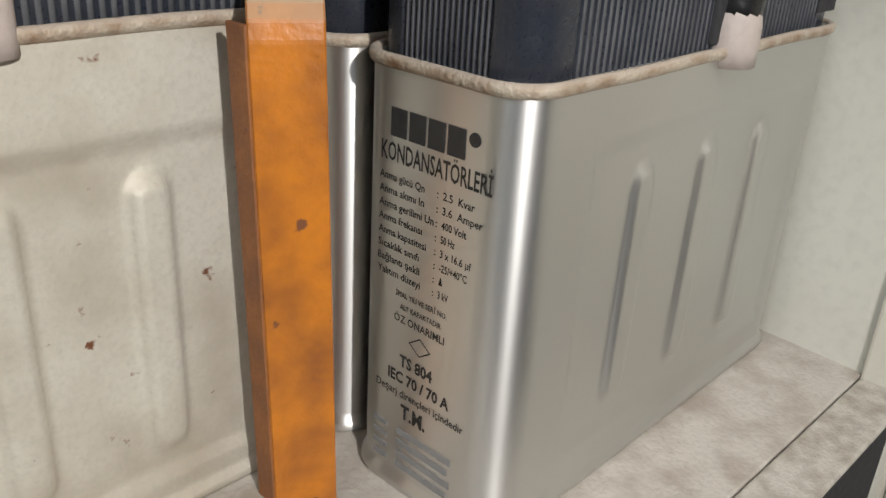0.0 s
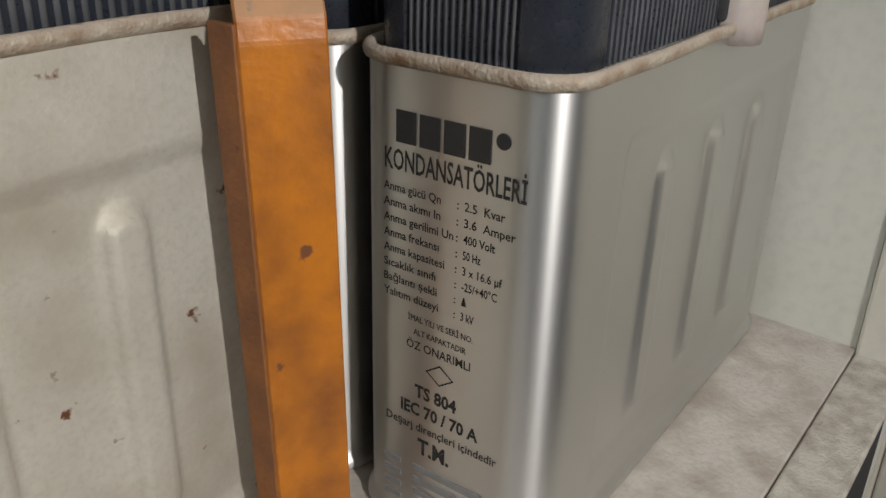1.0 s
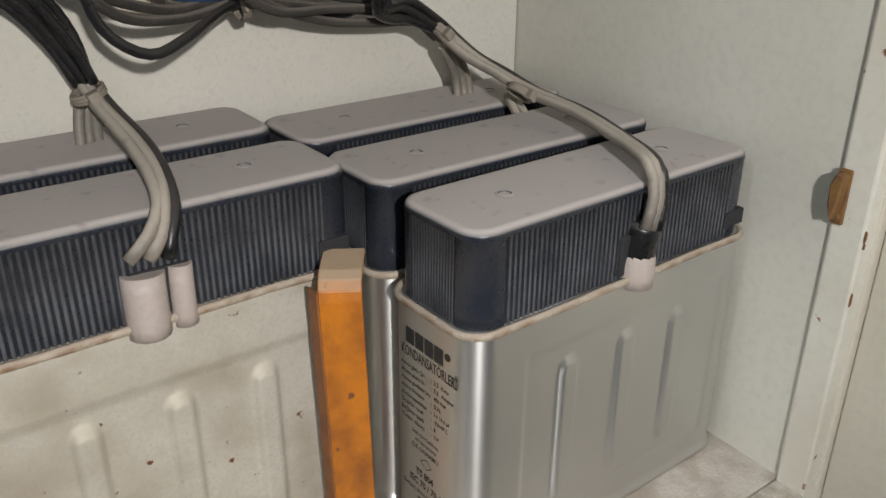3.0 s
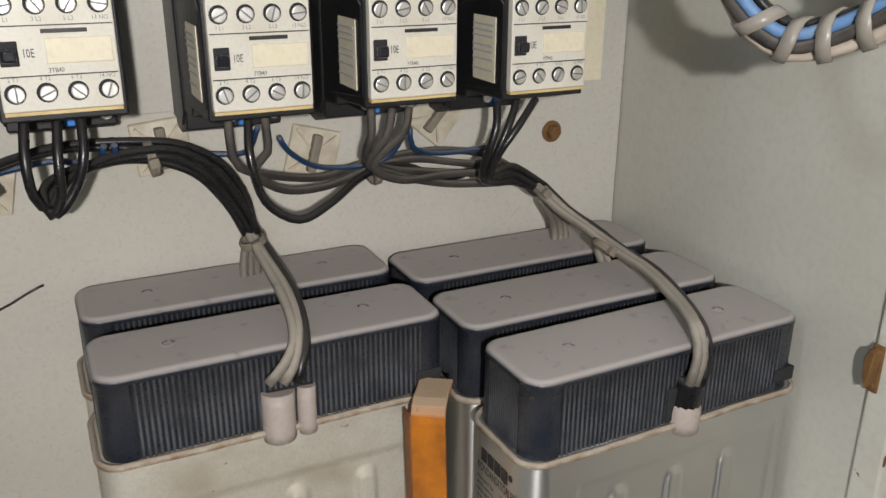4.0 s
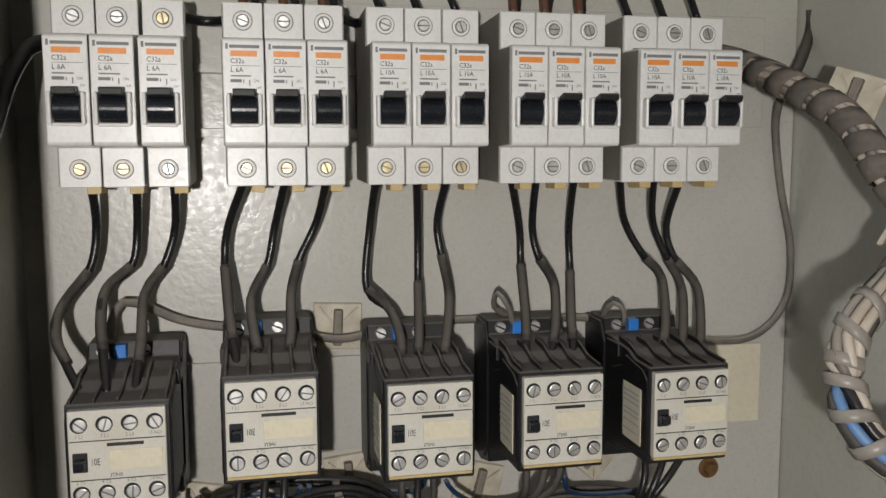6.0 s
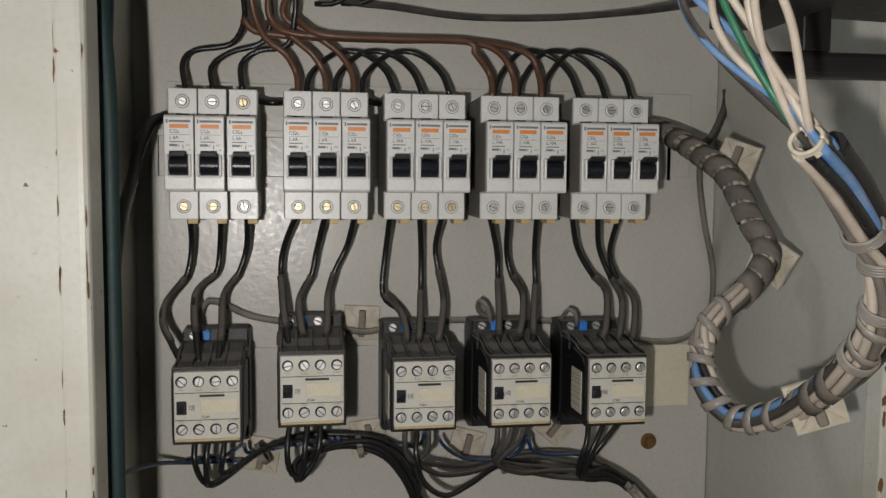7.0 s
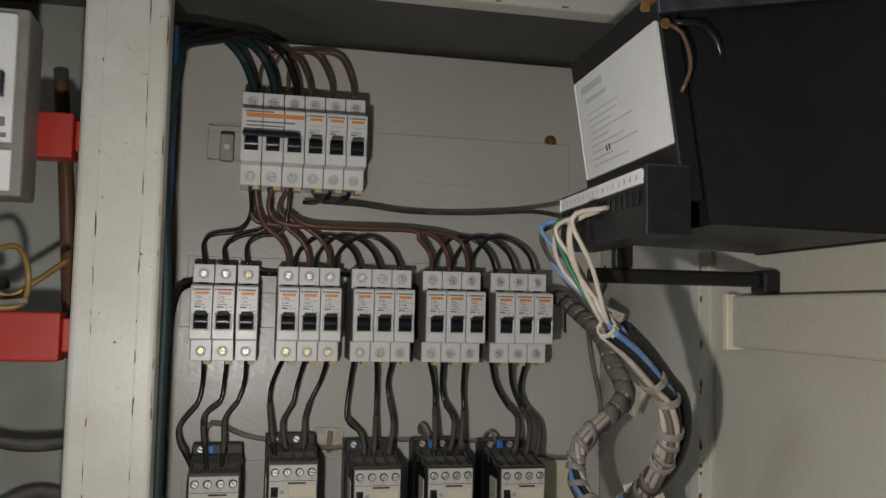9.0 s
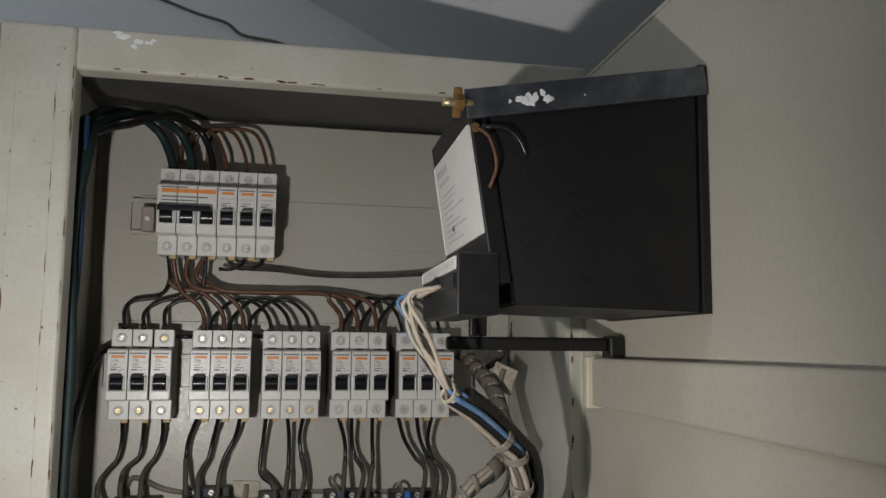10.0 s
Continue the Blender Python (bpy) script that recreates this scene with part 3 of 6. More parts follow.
din_rail(-0.110, -0.060, ZM)

# ---- circuit breakers ----
PITCH = 0.0178


def pole(parent, x, rating, screw_mat, linked=False, slim=0.00035):
    """One breaker module: shouldered body, toggle, screws and print."""
    h = PITCH / 2 - slim
    y0, ys, yn = YB - 0.004, 0.203, 0.184
    prof = [(y0, -0.0395), (ys, -0.0405), (ys, -0.0232), (yn + 0.0012, -0.0228), (yn, -0.0215), (yn, 0.0215), (yn + 0.0012, 0.0228), (ys, 0.0232), (ys, 0.0405), (y0, 0.0395)]
    body = part("pole", extrude_profile(prof, x - h, x + h, 0.0004), WHITE, parent)
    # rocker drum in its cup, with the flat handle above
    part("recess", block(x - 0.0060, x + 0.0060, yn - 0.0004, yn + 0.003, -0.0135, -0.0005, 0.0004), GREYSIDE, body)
    cup = bmesh.new()
    for sx in (-1, 1):
        block(x + sx * 0.0065 - 0.0008, x + sx * 0.0065 + 0.0008, yn - 0.0042, yn + 0.001, -0.0142, -0.0008, 0.0007, bm=cup)
    block(x - 0.0064, x + 0.0064, yn - 0.0020, yn + 0.001, -0.0148, -0.0134, 0.0006, bm=cup)
    part("cheek", cup, WHITE, body)
    arc = [(yn + 0.0015 - 0.0062 * math.cos(a), -0.0072 + 0.0062 * math.sin(a)) for a in (radians(q) for q in range(-84, 85, 12))]
    drum = extrude_profile([(yn + 0.002, -0.0134), *arc, (yn + 0.002, -0.001)], x - 0.0053, x + 0.0053, 0.0002)
    part("toggle", drum, LEVER, body, "black toggle switched on")
    part("handle", extrude_profile([(yn - 0.0030, -0.0030), (yn - 0.0076, -0.0022), (yn - 0.0082, 0.0004), (yn - 0.0072, 0.0010), (yn - 0.0018, -0.0006)], x - 0.0046, x + 0.0046, 0.0003), BLACK, body, "worn black toggle handle")
    part("slot", block(x - 0.0040, x + 0.0040, ys - 0.0002, ys + 0.001, 0.0238, 0.0248), DARK, body)
    if not linked:
        part("mark", bars([(x - 0.0052, x + 0.0058, 0.0148, 0.0172)], Matrix.Translation((0, yn, 0))), MARK, body, "orange printed stripe")
        part("print", bars([(x - 0.0056, x + 0.0068, 0.0183, 0.0196), (x - 0.0072, x - 0.0062, 0.0178, 0.0202)], Matrix.Translation((0, yn, 0))), GREYINK, body)
        if rating:
            words("print", "C32a", 0.0030, INK, body, pose(x - 0.0053, yn - 0.0003, 0.0128), 0.9)
            words("print", "ON", 0.0017, GREYINK, body, pose(x + 0.0040, yn - 0.0003, 0.0046), 0.9)
            words("print", "OFF", 0.0015, GREYINK, body, pose(x + 0.0052, yn - 0.0003, 0.0018), 0.8)
            words("print", rating, 0.0030, INK, body, pose(x - 0.0053, yn - 0.0003, 0.0091), 0.9)
        part("print", bars([(x - 0.0053, x + 0.0068, 0.01085, 0.01105), (x - 0.0053, x + 0.003, 0.0064, 0.0070), (x - 0.0055, x - 0.0008, 0.0040, 0.0053), (x + 0.0022, x + 0.0027, 0.0026, 0.0050), (x - 0.0002, x + 0.0002, 0.0038, 0.0052)], Matrix.Translation((0, yn, 0))), GREYINK, body)
    for z in (0.0325, -0.0325):
        part("collar", disc(0.0044, 0.0003, 18, m=pose(x, ys, z)), GREYSIDE, body)
        part("rim", disc(0.0040, 0.0008, 18, m=pose(x, ys, z)), WHITE, body)
        part("well", disc(0.0031, 0.00095, 16, m=pose(x, ys, z)), DARK, body)
        part("screw", disc(0.0027, 0.0013, 14, m=pose(x, ys, z)), screw_mat if (x * 1000 + z * 10) % 3 > 0.8 else STEEL, body, "slotted screw")
        part("slot", block(x - 0.0027, x + 0.0027, ys - 0.0015, ys - 0.0012, z - 0.0003, z + 0.0003), GREYINK, body, at=pose(x, 0, z) @ pose(0, 0, 0, 0, (x * 9000) % 90, 0) @ pose(-x, 0, -z))
    part("clip", block(x + 0.002, x + 0.008, ys + 0.002, ys + 0.016, -0.0435, -0.0398, 0.0004), YELLOWED, body, "yellowed clip")
    part("tab", block(x - 0.003, x + 0.003, ys - 0.0004, ys + 0.001, -0.0262, -0.0236), WHITE, body)
    return body


def breaker(x, z, n, rating, screw_mat, label, gap=0.0):
    ob = empty("circuit_breaker", pose(x, 0, z), label, "circuit breaker", "circuit breakers on the rails")
    for i in range(n):
        pole(ob, (i - (n - 1) / 2) * PITCH + (gap if i == n - 1 else 0.0), rating, screw_mat)
    w = n * PITCH / 2
    # dark flanks and the print on them
    for sx in (-1, 1):
        off = gap if sx > 0 else 0.0
        prof = [(YB - 0.0045, -0.0388), (0.2045, -0.0397), (0.2045, -0.0226), (0.1865, -0.0218), (0.1865, 0.0218), (0.2045, 0.0226), (0.2045, 0.0397), (YB - 0.0045, 0.0388)]
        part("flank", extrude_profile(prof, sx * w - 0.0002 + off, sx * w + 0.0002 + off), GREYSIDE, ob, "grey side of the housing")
        part("rivet", disc(0.0026, 0.0003, 12, m=pose(sx * (w + 0.0001) + off, 0.192, 0.017, 0, 0, -90 * sx)), WHITE, ob)
        part("rivet", disc(0.0026, 0.0003, 12, m=pose(sx * (w + 0.0001) + off, 0.192, -0.018, 0, 0, -90 * sx)), WHITE, ob)
    return ob


for x, rating, mat, gap in ((-0.0888, "L 6A", BRASS, 0.0010), (-0.0185, "L 6A", BRASS, 0.0), (0.0450, "L 10A", BRASS, 0.0), (0.1085, "L 10A", STEEL, 0.0), (0.1712, "L 10A", STEEL, 0.0)):
    breaker(x, ZB, 3, rating, mat, "white three-pole circuit breaker with black toggles and orange stripe", gap)
main = empty("circuit_breaker", pose(-0.0270 - 1.5 * PITCH, 0, ZM), "white three-pole main breaker with one linked black toggle", "circuit breaker", "circuit breakers on the rails")
for i in range(3):
    pole(main, (i - 1) * PITCH, "", STEEL, True)
part("toggle_bar", block(-0.0250, 0.0215, 0.1735, 0.1785, -0.0030, 0.0022, 0.0012), LEVER, main, "black linking bar over three toggles")
part("mark", bars([(-0.0225, 0.0255, 0.0148, 0.0185)], Matrix.Translation((0, 0.184, 0))), MARK, main, "orange printed stripe")
part("print", bars([(-0.0235, 0.0, 0.0192, 0.0205), (-0.0225, 0.018, 0.0105, 0.0118), (-0.0225, 0.008, 0.0072, 0.0084)], Matrix.Translation((0, 0.184, 0))), GREYINK, main)
for i in range(3):
    one = empty("circuit_breaker", pose(-0.0270 + (i + 0.5) * PITCH, 0, ZM), "white single-pole circuit breaker beside the main breaker", "circuit breaker", "circuit breakers on the rails")
    pole(one, 0.0, "", STEEL)
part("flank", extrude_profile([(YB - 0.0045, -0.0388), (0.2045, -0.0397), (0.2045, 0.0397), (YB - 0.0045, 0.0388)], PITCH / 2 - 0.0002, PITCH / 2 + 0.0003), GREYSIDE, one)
end_stop = empty("rail_end_stop", pose(-0.093, 0, ZM - 0.004), "clear plastic end stop on the rail", "end stop")
part("body", block(-0.006, 0.006, YB - 0.022, YB - 0.008, -0.012, 0.012, 0.002), SLEEVE, end_stop)
part("screw", disc(0.003, 0.001, m=pose(0, YB - 0.022, 0)), STEEL, end_stop)

# ---- contactors ----
FW, FH = 0.0382, 0.0410


def contactor(x, z, label, yface=0.167):
    """x, z: middle of the cream front face."""
    ob = empty("contactor", pose(x, 0, z), label, "contactor", "contactors on the mounting plate")
    d = yface
    prof = [(YB - 0.001, -0.0405), (YB - 0.012, -0.0420), (0.222, -0.0380), (0.222, -0.0300), (0.205, -0.0290), (0.205, -0.0255), (d + 0.0035, -0.0245), (d + 0.0035, 0.0225),
            (0.186, 0.0230), (0.195, 0.0262), (0.206, 0.0272), (0.214, 0.0288), (0.2235, 0.0290), (0.2255, 0.0362), (YB - 0.008, 0.0364), (YB - 0.001, 0.0340)]
    part("housing", extrude_profile(prof, -0.0207, 0.0207, 0.0006), BLACK, ob, "black moulded housing, dusty on top")
    part("base", extrude_profile([(YB - 0.001, -0.036), (0.228, -0.037), (0.222, -0.030), (0.222, 0.024), (0.228, 0.0345), (YB - 0.001, 0.035)], -0.0216, 0.0216, 0.0006), BLACK, ob)
    # steps and fins over the upper terminals
    for i in range(5):
        fx = -0.0188 + i * 0.0094
        part("fin", extrude_profile([(d + 0.004, 0.0205), (d + 0.004, 0.0242), (0.186, 0.0254), (0.197, 0.0292), (0.208, 0.0300), (0.208, 0.0255)], fx - 0.0006, fx + 0.0006, 0.0002), BLACK, ob)
    for sx in (-1, 1):
        part("ear", extrude_profile([(d + 0.0045, -0.020), (d + 0.0045, 0.016), (d + 0.010, 0.020), (0.196, 0.023), (0.200, 0.017), (0.212, 0.013), (0.212, -0.024)], sx * 0.0204 - 0.0007, sx * 0.0204 + 0.0007, 0.0003), BLACK, ob)
    part("side_label", block(-0.0215, -0.0211, d + 0.010, d + 0.030, -0.018, 0.010), CREAM, ob, "yellowed rating label")
    part("label_print", bars([(-0.030, -0.0115, zz, zz + 0.0009) for zz in (0.006, 0.0035, 0.001, -0.003, -0.0055, -0.009, -0.0135)], pose(-0.0217, d, 0, 0, 0, -90)), FAINT, ob)
    for sx, zz in ((-0.0205, 0.023), (0.0205, 0.023), (0.0205, -0.027)):
        part("lug", block(sx - 0.0016, sx + 0.0016, 0.203, 0.2185, zz - 0.003, zz + 0.004, 0.0006), BLACK, ob)
    # cream front plate
    face = part("front_plate", block(-FW / 2, FW / 2, d, d + 0.004, -FH / 2, FH / 2, 0.0006), FACE, ob, "cream printed front plate")
    for i in range(4):
        for zz in (0.0146, -0.0143):
            sx = -0.0147 + i * 0.0098
            part("hole", disc(0.0034, 0.0002, 16, m=pose(sx, d, zz)), DARK, face)
            part("screw", disc(0.0027, 0.0006, 14, m=pose(sx + 0.0003, d, zz - 0.0003)), STEEL, face, "slotted steel screw")
            part("slot", block(-0.0026, 0.0026, -0.0009, -0.0005, -0.0003, 0.0003), GREYINK, face, at=pose(sx + 0.0003, d, zz - 0.0003, 0, (i * 67 + zz * 9000 + x * 5000) % 180, 0))
            words("print", (("2 T1", "4 T2", "6 T3", "14 NO") if zz < 0 else ("1 L1", "3 L2", "5 L3", "13 NO"))[i], 0.0021, GREYINK, face, pose(sx, d - 0.0003, zz - 0.0048 if zz > 0 else zz + 0.0047), 0.9, "CENTER")
    part("print", bars([(-0.0185, 0.0185, 0.0076, 0.0080), (-0.0185, 0.0185, -0.0088, -0.0084)], Matrix.Translation((0, d, 0))), INK, face)
    part("mark", bars([(-0.0042, 0.0102, 0.0052, 0.0066)], Matrix.Translation((0, d, 0))), INK, face, "printed maker's mark")
    part("slide", block(-0.0176, -0.0118, d - 0.0006, d + 0.001, -0.0052, 0.0030, 0.0004), DARK, face)
    part("lever", block(-0.0170, -0.0124, d - 0.0042, d - 0.0004, -0.0036, 0.0008, 0.0008), LEVER, face, "black slide lever")
    words("print", "10E", 0.0042, INK, face, pose(-0.0108, d - 0.0003, -0.0012), 0.62)
    words("print", "3TB40", 0.0022, INK, face, pose(-0.0035, d - 0.0003, -0.0070), 0.85)
    part("window", block(-0.0035, 0.0175, d - 0.0006, d + 0.001, -0.0048, 0.0036, 0.0003), CREAM, face, "cream blank label window")
    part("yellow_edge", block(-FW / 2 + 0.0003, FW / 2 - 0.0003, d + 0.0002, d + 0.0045, -FH / 2 - 0.0012, -FH / 2 - 0.00005), YELLOWED, face, "yellowed lower edge")
    # coil terminals
    part("coil_clip", block(-0.0085, -0.0030, 0.2195, 0.2252, 0.0295, 0.0360, 0.0006), BLUE, ob, "blue coil clip")
    for sx in (-0.0140, 0.0045):
        part("screw", disc(0.0029, 0.0016, 14, m=pose(sx, 0.2240, 0.0325)), STEEL, ob, "coil terminal screw")
        part("slot", block(-0.0027, 0.0027, -0.0019, -0.0015, -0.0004, 0.0004), DARK, ob, at=pose(sx, 0.2240, 0.0325, 0, 25, 0))
        part("screw", disc(0.0026, 0.0012, 14, m=pose(sx + 0.012, 0.2185, -0.0325)), STEEL, ob)
    part("coil_clip", block(0.0005, 0.0045, 0.2165, 0.2225, -0.0365, -0.0305, 0.0006), BLUE, ob)
    return ob


CONT = ((-0.0905, 1.6305), (-0.0285, 1.6385), (0.0405, 1.6330), (0.1025, 1.6330), (0.1665, 1.6315))
for x, z in CONT:
    contactor(x, z, "black contactor with cream front plate, screws and dusty top")
# backing strips behind the rails, tape and a stray strand
for x0, x1, z0, z1 in ((-0.121, 0.252, 1.5985, 1.6490), (-0.123, 0.250, 1.7690, 1.8300), (-0.105, 0.236, 1.9060, 1.9520)):
    ob = part("backing_strip", block(x0, x1, YB - 0.0022, YB - 0.0001, z0, z1, 0.0005), PLATE)
    tagged(ob, "painted steel backing strip across the mounting plate", "backing strip", "strips on the plate", "structure")
tape = part("adhesive_tape", block(0.207, 0.2535, YB - 0.0034, YB - 0.0023, 1.5975, 1.6440, 0.0004), CREAM)
tagged(tape, "yellowed adhesive tape on the backing strip", "tape")
strand = part("wire_strand", tube([(-0.0840, YB - 0.0008, 1.5115), (-0.066, YB - 0.002, 1.516), (-0.052, YB - 0.003, 1.523), (-0.046, YB - 0.002, 1.525)], 0.0006, 6), WIRE)
tagged(strand, "thin dark strand of wire stuck to the plate", "wire strand")

# ---- ties, bolts ----


def tie_base(x, z, turn=0, y=YB, m=None):
    ob = empty("adhesive_mount", m or pose(x, y, z, 0, turn, 0), "yellowed adhesive cable tie base on the plate", "cable mount", "adhesive cable mounts")
    part("pad", extrude_profile([(0, -0.0125), (-0.0022, -0.0120), (-0.0034, -0.0045), (-0.0034, 0.0045), (-0.0022, 0.0120), (0, 0.0125)], -0.0125, 0.0125, 0.0004), TIE, ob)
    for a in (45, -45, 135, -135):
        part("rib", block(0.003, 0.0145, -0.0042, -0.0015, -0.0006, 0.0006), TIE, ob, at=pose(0, 0, 0, 0, a, 0))
    part("tie", block(-0.0022, 0.0022, -0.0075, -0.0025, -0.0095, 0.0095, 0.0008), TIE_DARK, ob, "nylon tie")
    return ob


tie_base(0.0070, 1.6650, 3)
tie_base(-0.063, 1.5735, 12)
tie_base(0.012, 1.5830, -6)
tie_base(0.083, 1.5730, 15)
tie_base(0.150, 1.5860, 40)
for x, z in ((-0.0885, 1.4930), (0.2240, 1.5700), (0.2165, 1.955)):
    ob = empty("bolt", pose(x, YB, z), "rusty hexagon bolt in the mounting plate", "bolt", "bolts in the plate")
    part("washer", disc(0.0062, 0.0012, 18), RUST, ob)
    part("shank", disc(0.0042, 0.012 if z < 1.5 else 0.005, 6), RUST, ob)

# ---- the open door with the regulator on it ----
LEANING = 3.0
HINGE = pose(0.2745, 0.0450, 0, 0, 0, -90 - LEANING)
# local: x along the door away from its hinge, y out of its inner face, towards the cabinet's middle is -y


def on_door(u0, u1, n0, n1, z0, z1, r=0.001, seg=2):
    return block(u0, u1, -n1, -n0, z0, z1, r, seg)


door = empty("door_1", HINGE, "open cream painted steel cabinet door seen from inside", "door", "", "structure")
part("sheet", on_door(0.004, 0.56, -0.004, 0.0, 1.30, 2.030, 0.001), DOOR, door)
part("edge", on_door(0.004, 0.56, -0.018, 0.0, 2.0305, 2.034, 0.001), DOOR, door, "folded top edge")
part("edge", on_door(0.5605, 0.564, -0.018, 0.004, 1.30, 2.034, 0.001), DOOR, door)
part("edge", on_door(0.0, 0.0038, -0.018, 0.004, 1.30, 2.034, 0.001), DOOR, door)
part("stiffener", on_door(0.0475, 0.545, 0.0005, 0.010, 1.765, 1.801, 0.002), DOOR, door, "folded stiffener channel")
part("end_plate", on_door(0.0405, 0.0472, 0.0005, 0.0135, 1.763, 1.802, 0.001), CREAM, door, "cream end plate with two holes")
for z in (1.776, 1.788):
    part("hole", block(0.0401, 0.0404, -0.009, -0.005, z, z + 0.005), RUST, door)

BOXU0, BOXU1, BOXN0, BOXN1, BOXZ0, BOXZ1 = 0.074, 0.212, 0.006, 0.139, 1.832, 1.951


def leaning(bm):
    for v in bm.verts:
        v.co.y += LEAN * (BOXZ1 - v.co.z)
    return bm


reg = empty("power_factor_regulator", HINGE, "black boxed regulator fixed through the open door", "regulator")
hb = bmesh.new()
rings = [[hb.verts.new(v) for v in ((u0, -n, z0), (u1, -n, z0), (u1, -n, z1), (u0, -n, z1))] for u0, u1, n, z0, z1 in
         ((BOXU0 - 0.002, BOXU1 + 0.012, BOXN0, BOXZ0 - 0.003, BOXZ1 + 0.020), (BOXU0, BOXU1, BOXN1 - 0.012, BOXZ0, BOXZ1))]
LEAN = 0.15          # the back of the box recedes towards its foot
for v in rings[1]:
    v.co.y += LEAN * (BOXZ1 - v.co.z)
hb.faces.new(rings[0])
hb.faces.new(rings[1])
for i in range(4):
    hb.faces.new((rings[0][i], rings[0][(i + 1) % 4], rings[1][(i + 1) % 4], rings[1][i]))
bmesh.ops.recalc_face_normals(hb, faces=hb.faces[:])
bmesh.ops.bevel(hb, geom=hb.edges[:], offset=0.0012, segments=2, affect="EDGES")
part("housing", hb, BOXBLACK, reg)
part("back", leaning(on_door(BOXU0 + 0.002, BOXU1 - 0.002, BOXN1 - 0.0117, BOXN1, BOXZ0 + 0.012, BOXZ1 - 0.001, 0.0015)), BOXBLACK, reg)
part("flange", on_door(BOXU0 - 0.004, BOXU1 + 0.014, 0.0005, 0.0057, BOXZ0 - 0.004, BOXZ1 + 0.021, 0.0008), BOXBLACK, reg)
# paper label on the back, facing away from the door
label = part("paper_label", leaning(on_door(BOXU0 + 0.007, BOXU1 - 0.003, BOXN1 + 0.0002, BOXN1 + 0.0008, 1.872, 1.934)), PAPER, reg, "white printed paper label, lightly stained")
lab = pose(0, -BOXN1 - 0.0009, 0)
rects = [(0.092, 0.128, 1.924, 1.9285), (0.096, 0.132, 1.9175, 1.920)]
rng = random.Random(9)
for i in range(9):
    z = 1.910 - i * 0.0040
    rects.append((0.098, 0.098 + rng.uniform(0.03, 0.075), z, z + 0.0008))
part("print", leaning(bars(rects, lab)), FAINT, label, "faint printed lines")
part("print", leaning(bars([(0.121, 0.123, 1.884, 1.8875), (0.1255, 0.1275, 1.884, 1.8875)], lab)), INK, label)
term = part("terminal_block", on_door(BOXU0 - 0.001, BOXU1 - 0.001, BOXN1 - 0.020, BOXN1 + 0.004, 1.826, 1.8610, 0.001), BLACK, reg, "black terminal strip with numbered white marker")
part("marker", on_door(BOXU0 + 0.001, BOXU1 - 0.004, BOXN1 + 0.0042, BOXN1 + 0.0046, 1.8515, 1.8590), PAPER, term, "white numbered marker strip")
for i in range(16):
    words("number", str(i + 1), 0.0038, INK, term, pose(0.0805 + i * 0.0080, -BOXN1 - 0.0049, 1.8552), 0.7, "CENTER")
    part("clamp", on_door(0.0780 + i * 0.0080, 0.0835 + i * 0.0080, BOXN1 + 0.0042, BOXN1 + 0.0052, 1.8415, 1.8495, 0.0004), BOXBLACK, term)
brace = part("bracket", block(-0.070, 0.070, -0.0017, 0.0017, -0.0085, 0.0085, 0.0006), BRIGHT, reg, "bright metal fixing bracket with paint smears", at=pose(BOXU1 + 0.0085, -0.0705, 1.9530) @ Matrix((Vector((0.085, 0.996, 0)), Vector((-0.996, 0.085, 0)), Vector((0, 0, 1)))).transposed().to_4x4() @ pose(0, 0, 0, 0, -7.5, 0))
part("threaded_rod", tube([(BOXU1 + 0.003, -BOXN1 + 0.004, 1.9445), (BOXU1 + 0.003, -BOXN1 - 0.014, 1.9445)], 0.0024, 10), BRASS, reg, "brass threaded rod")
part("nut", disc(0.0052, 0.005, 6, m=pose(BOXU1 + 0.003, -BOXN1 - 0.002, 1.9445)), RUST, reg, "rusty wing nut")
part("wing", block(-0.0013, 0.0013, -0.005, 0.0, -0.0085, 0.0085, 0.001), RUST, reg, at=pose(BOXU1 + 0.003, -BOXN1 - 0.003, 1.9445, 0, 20, 0))
part("screw", disc(0.0028, 0.001, 14, m=pose(BOXU1, -0.1335, 1.9315, 0, 0, 90)), RUST, reg)
rng = random.Random(12)
for sx, sl in ((-0.040, 0.0022), (-0.036, 0.0035), (-0.033, 0.004), (-0.030, 0.002), (-0.026, 0.0022), (-0.0235, 0.003), (-0.021, 0.0014), (-0.045, 0.0012), (-0.002, 0.0006)):
    part("splash", blot(rng, sl, sl * 1.1, pose(sx, -0.0018, rng.uniform(-0.002, 0.002))), WALLWHITE, brace, "dried paint splash")
part("lead", tube([(BOXU1 + 0.001, -0.1325, 1.9310), (BOXU1 + 0.004, -0.1265, 1.926), (BOXU1 + 0.005, -0.1225, 1.913), (BOXU1 + 0.003, -0.1225, 1.905), (BOXU1 + 0.001, -0.1255, 1.897)], 0.0011, 8), WIRE_BROWN, reg, "loose lead with bare copper end")
part("lead", tube([(BOXU1 + 0.001, -0.130, 1.932), (BOXU1 + 0.004, -0.116, 1.931), (BOXU1 + 0.003, -0.107, 1.923), (BOXU1 + 0.001, -0.104, 1.915)], 0.0016, 8), WIRE, reg)
tray = empty("cable_tray", HINGE, "black bent sheet-metal arm under the regulator", "bracket")
part("arm", on_door(0.080, 0.092, 0.0125, 0.128, 1.8060, 1.8155, 0.002), BOXBLACK, tray)
part("arm_end", on_door(0.076, 0.094, 0.0005, 0.0123, 1.8015, 1.8170, 0.002), BOXBLACK, tray)
part("post", on_door(0.082, 0.090, 0.100, 0.112, 1.8157, 1.8322), BOXBLACK, tray)

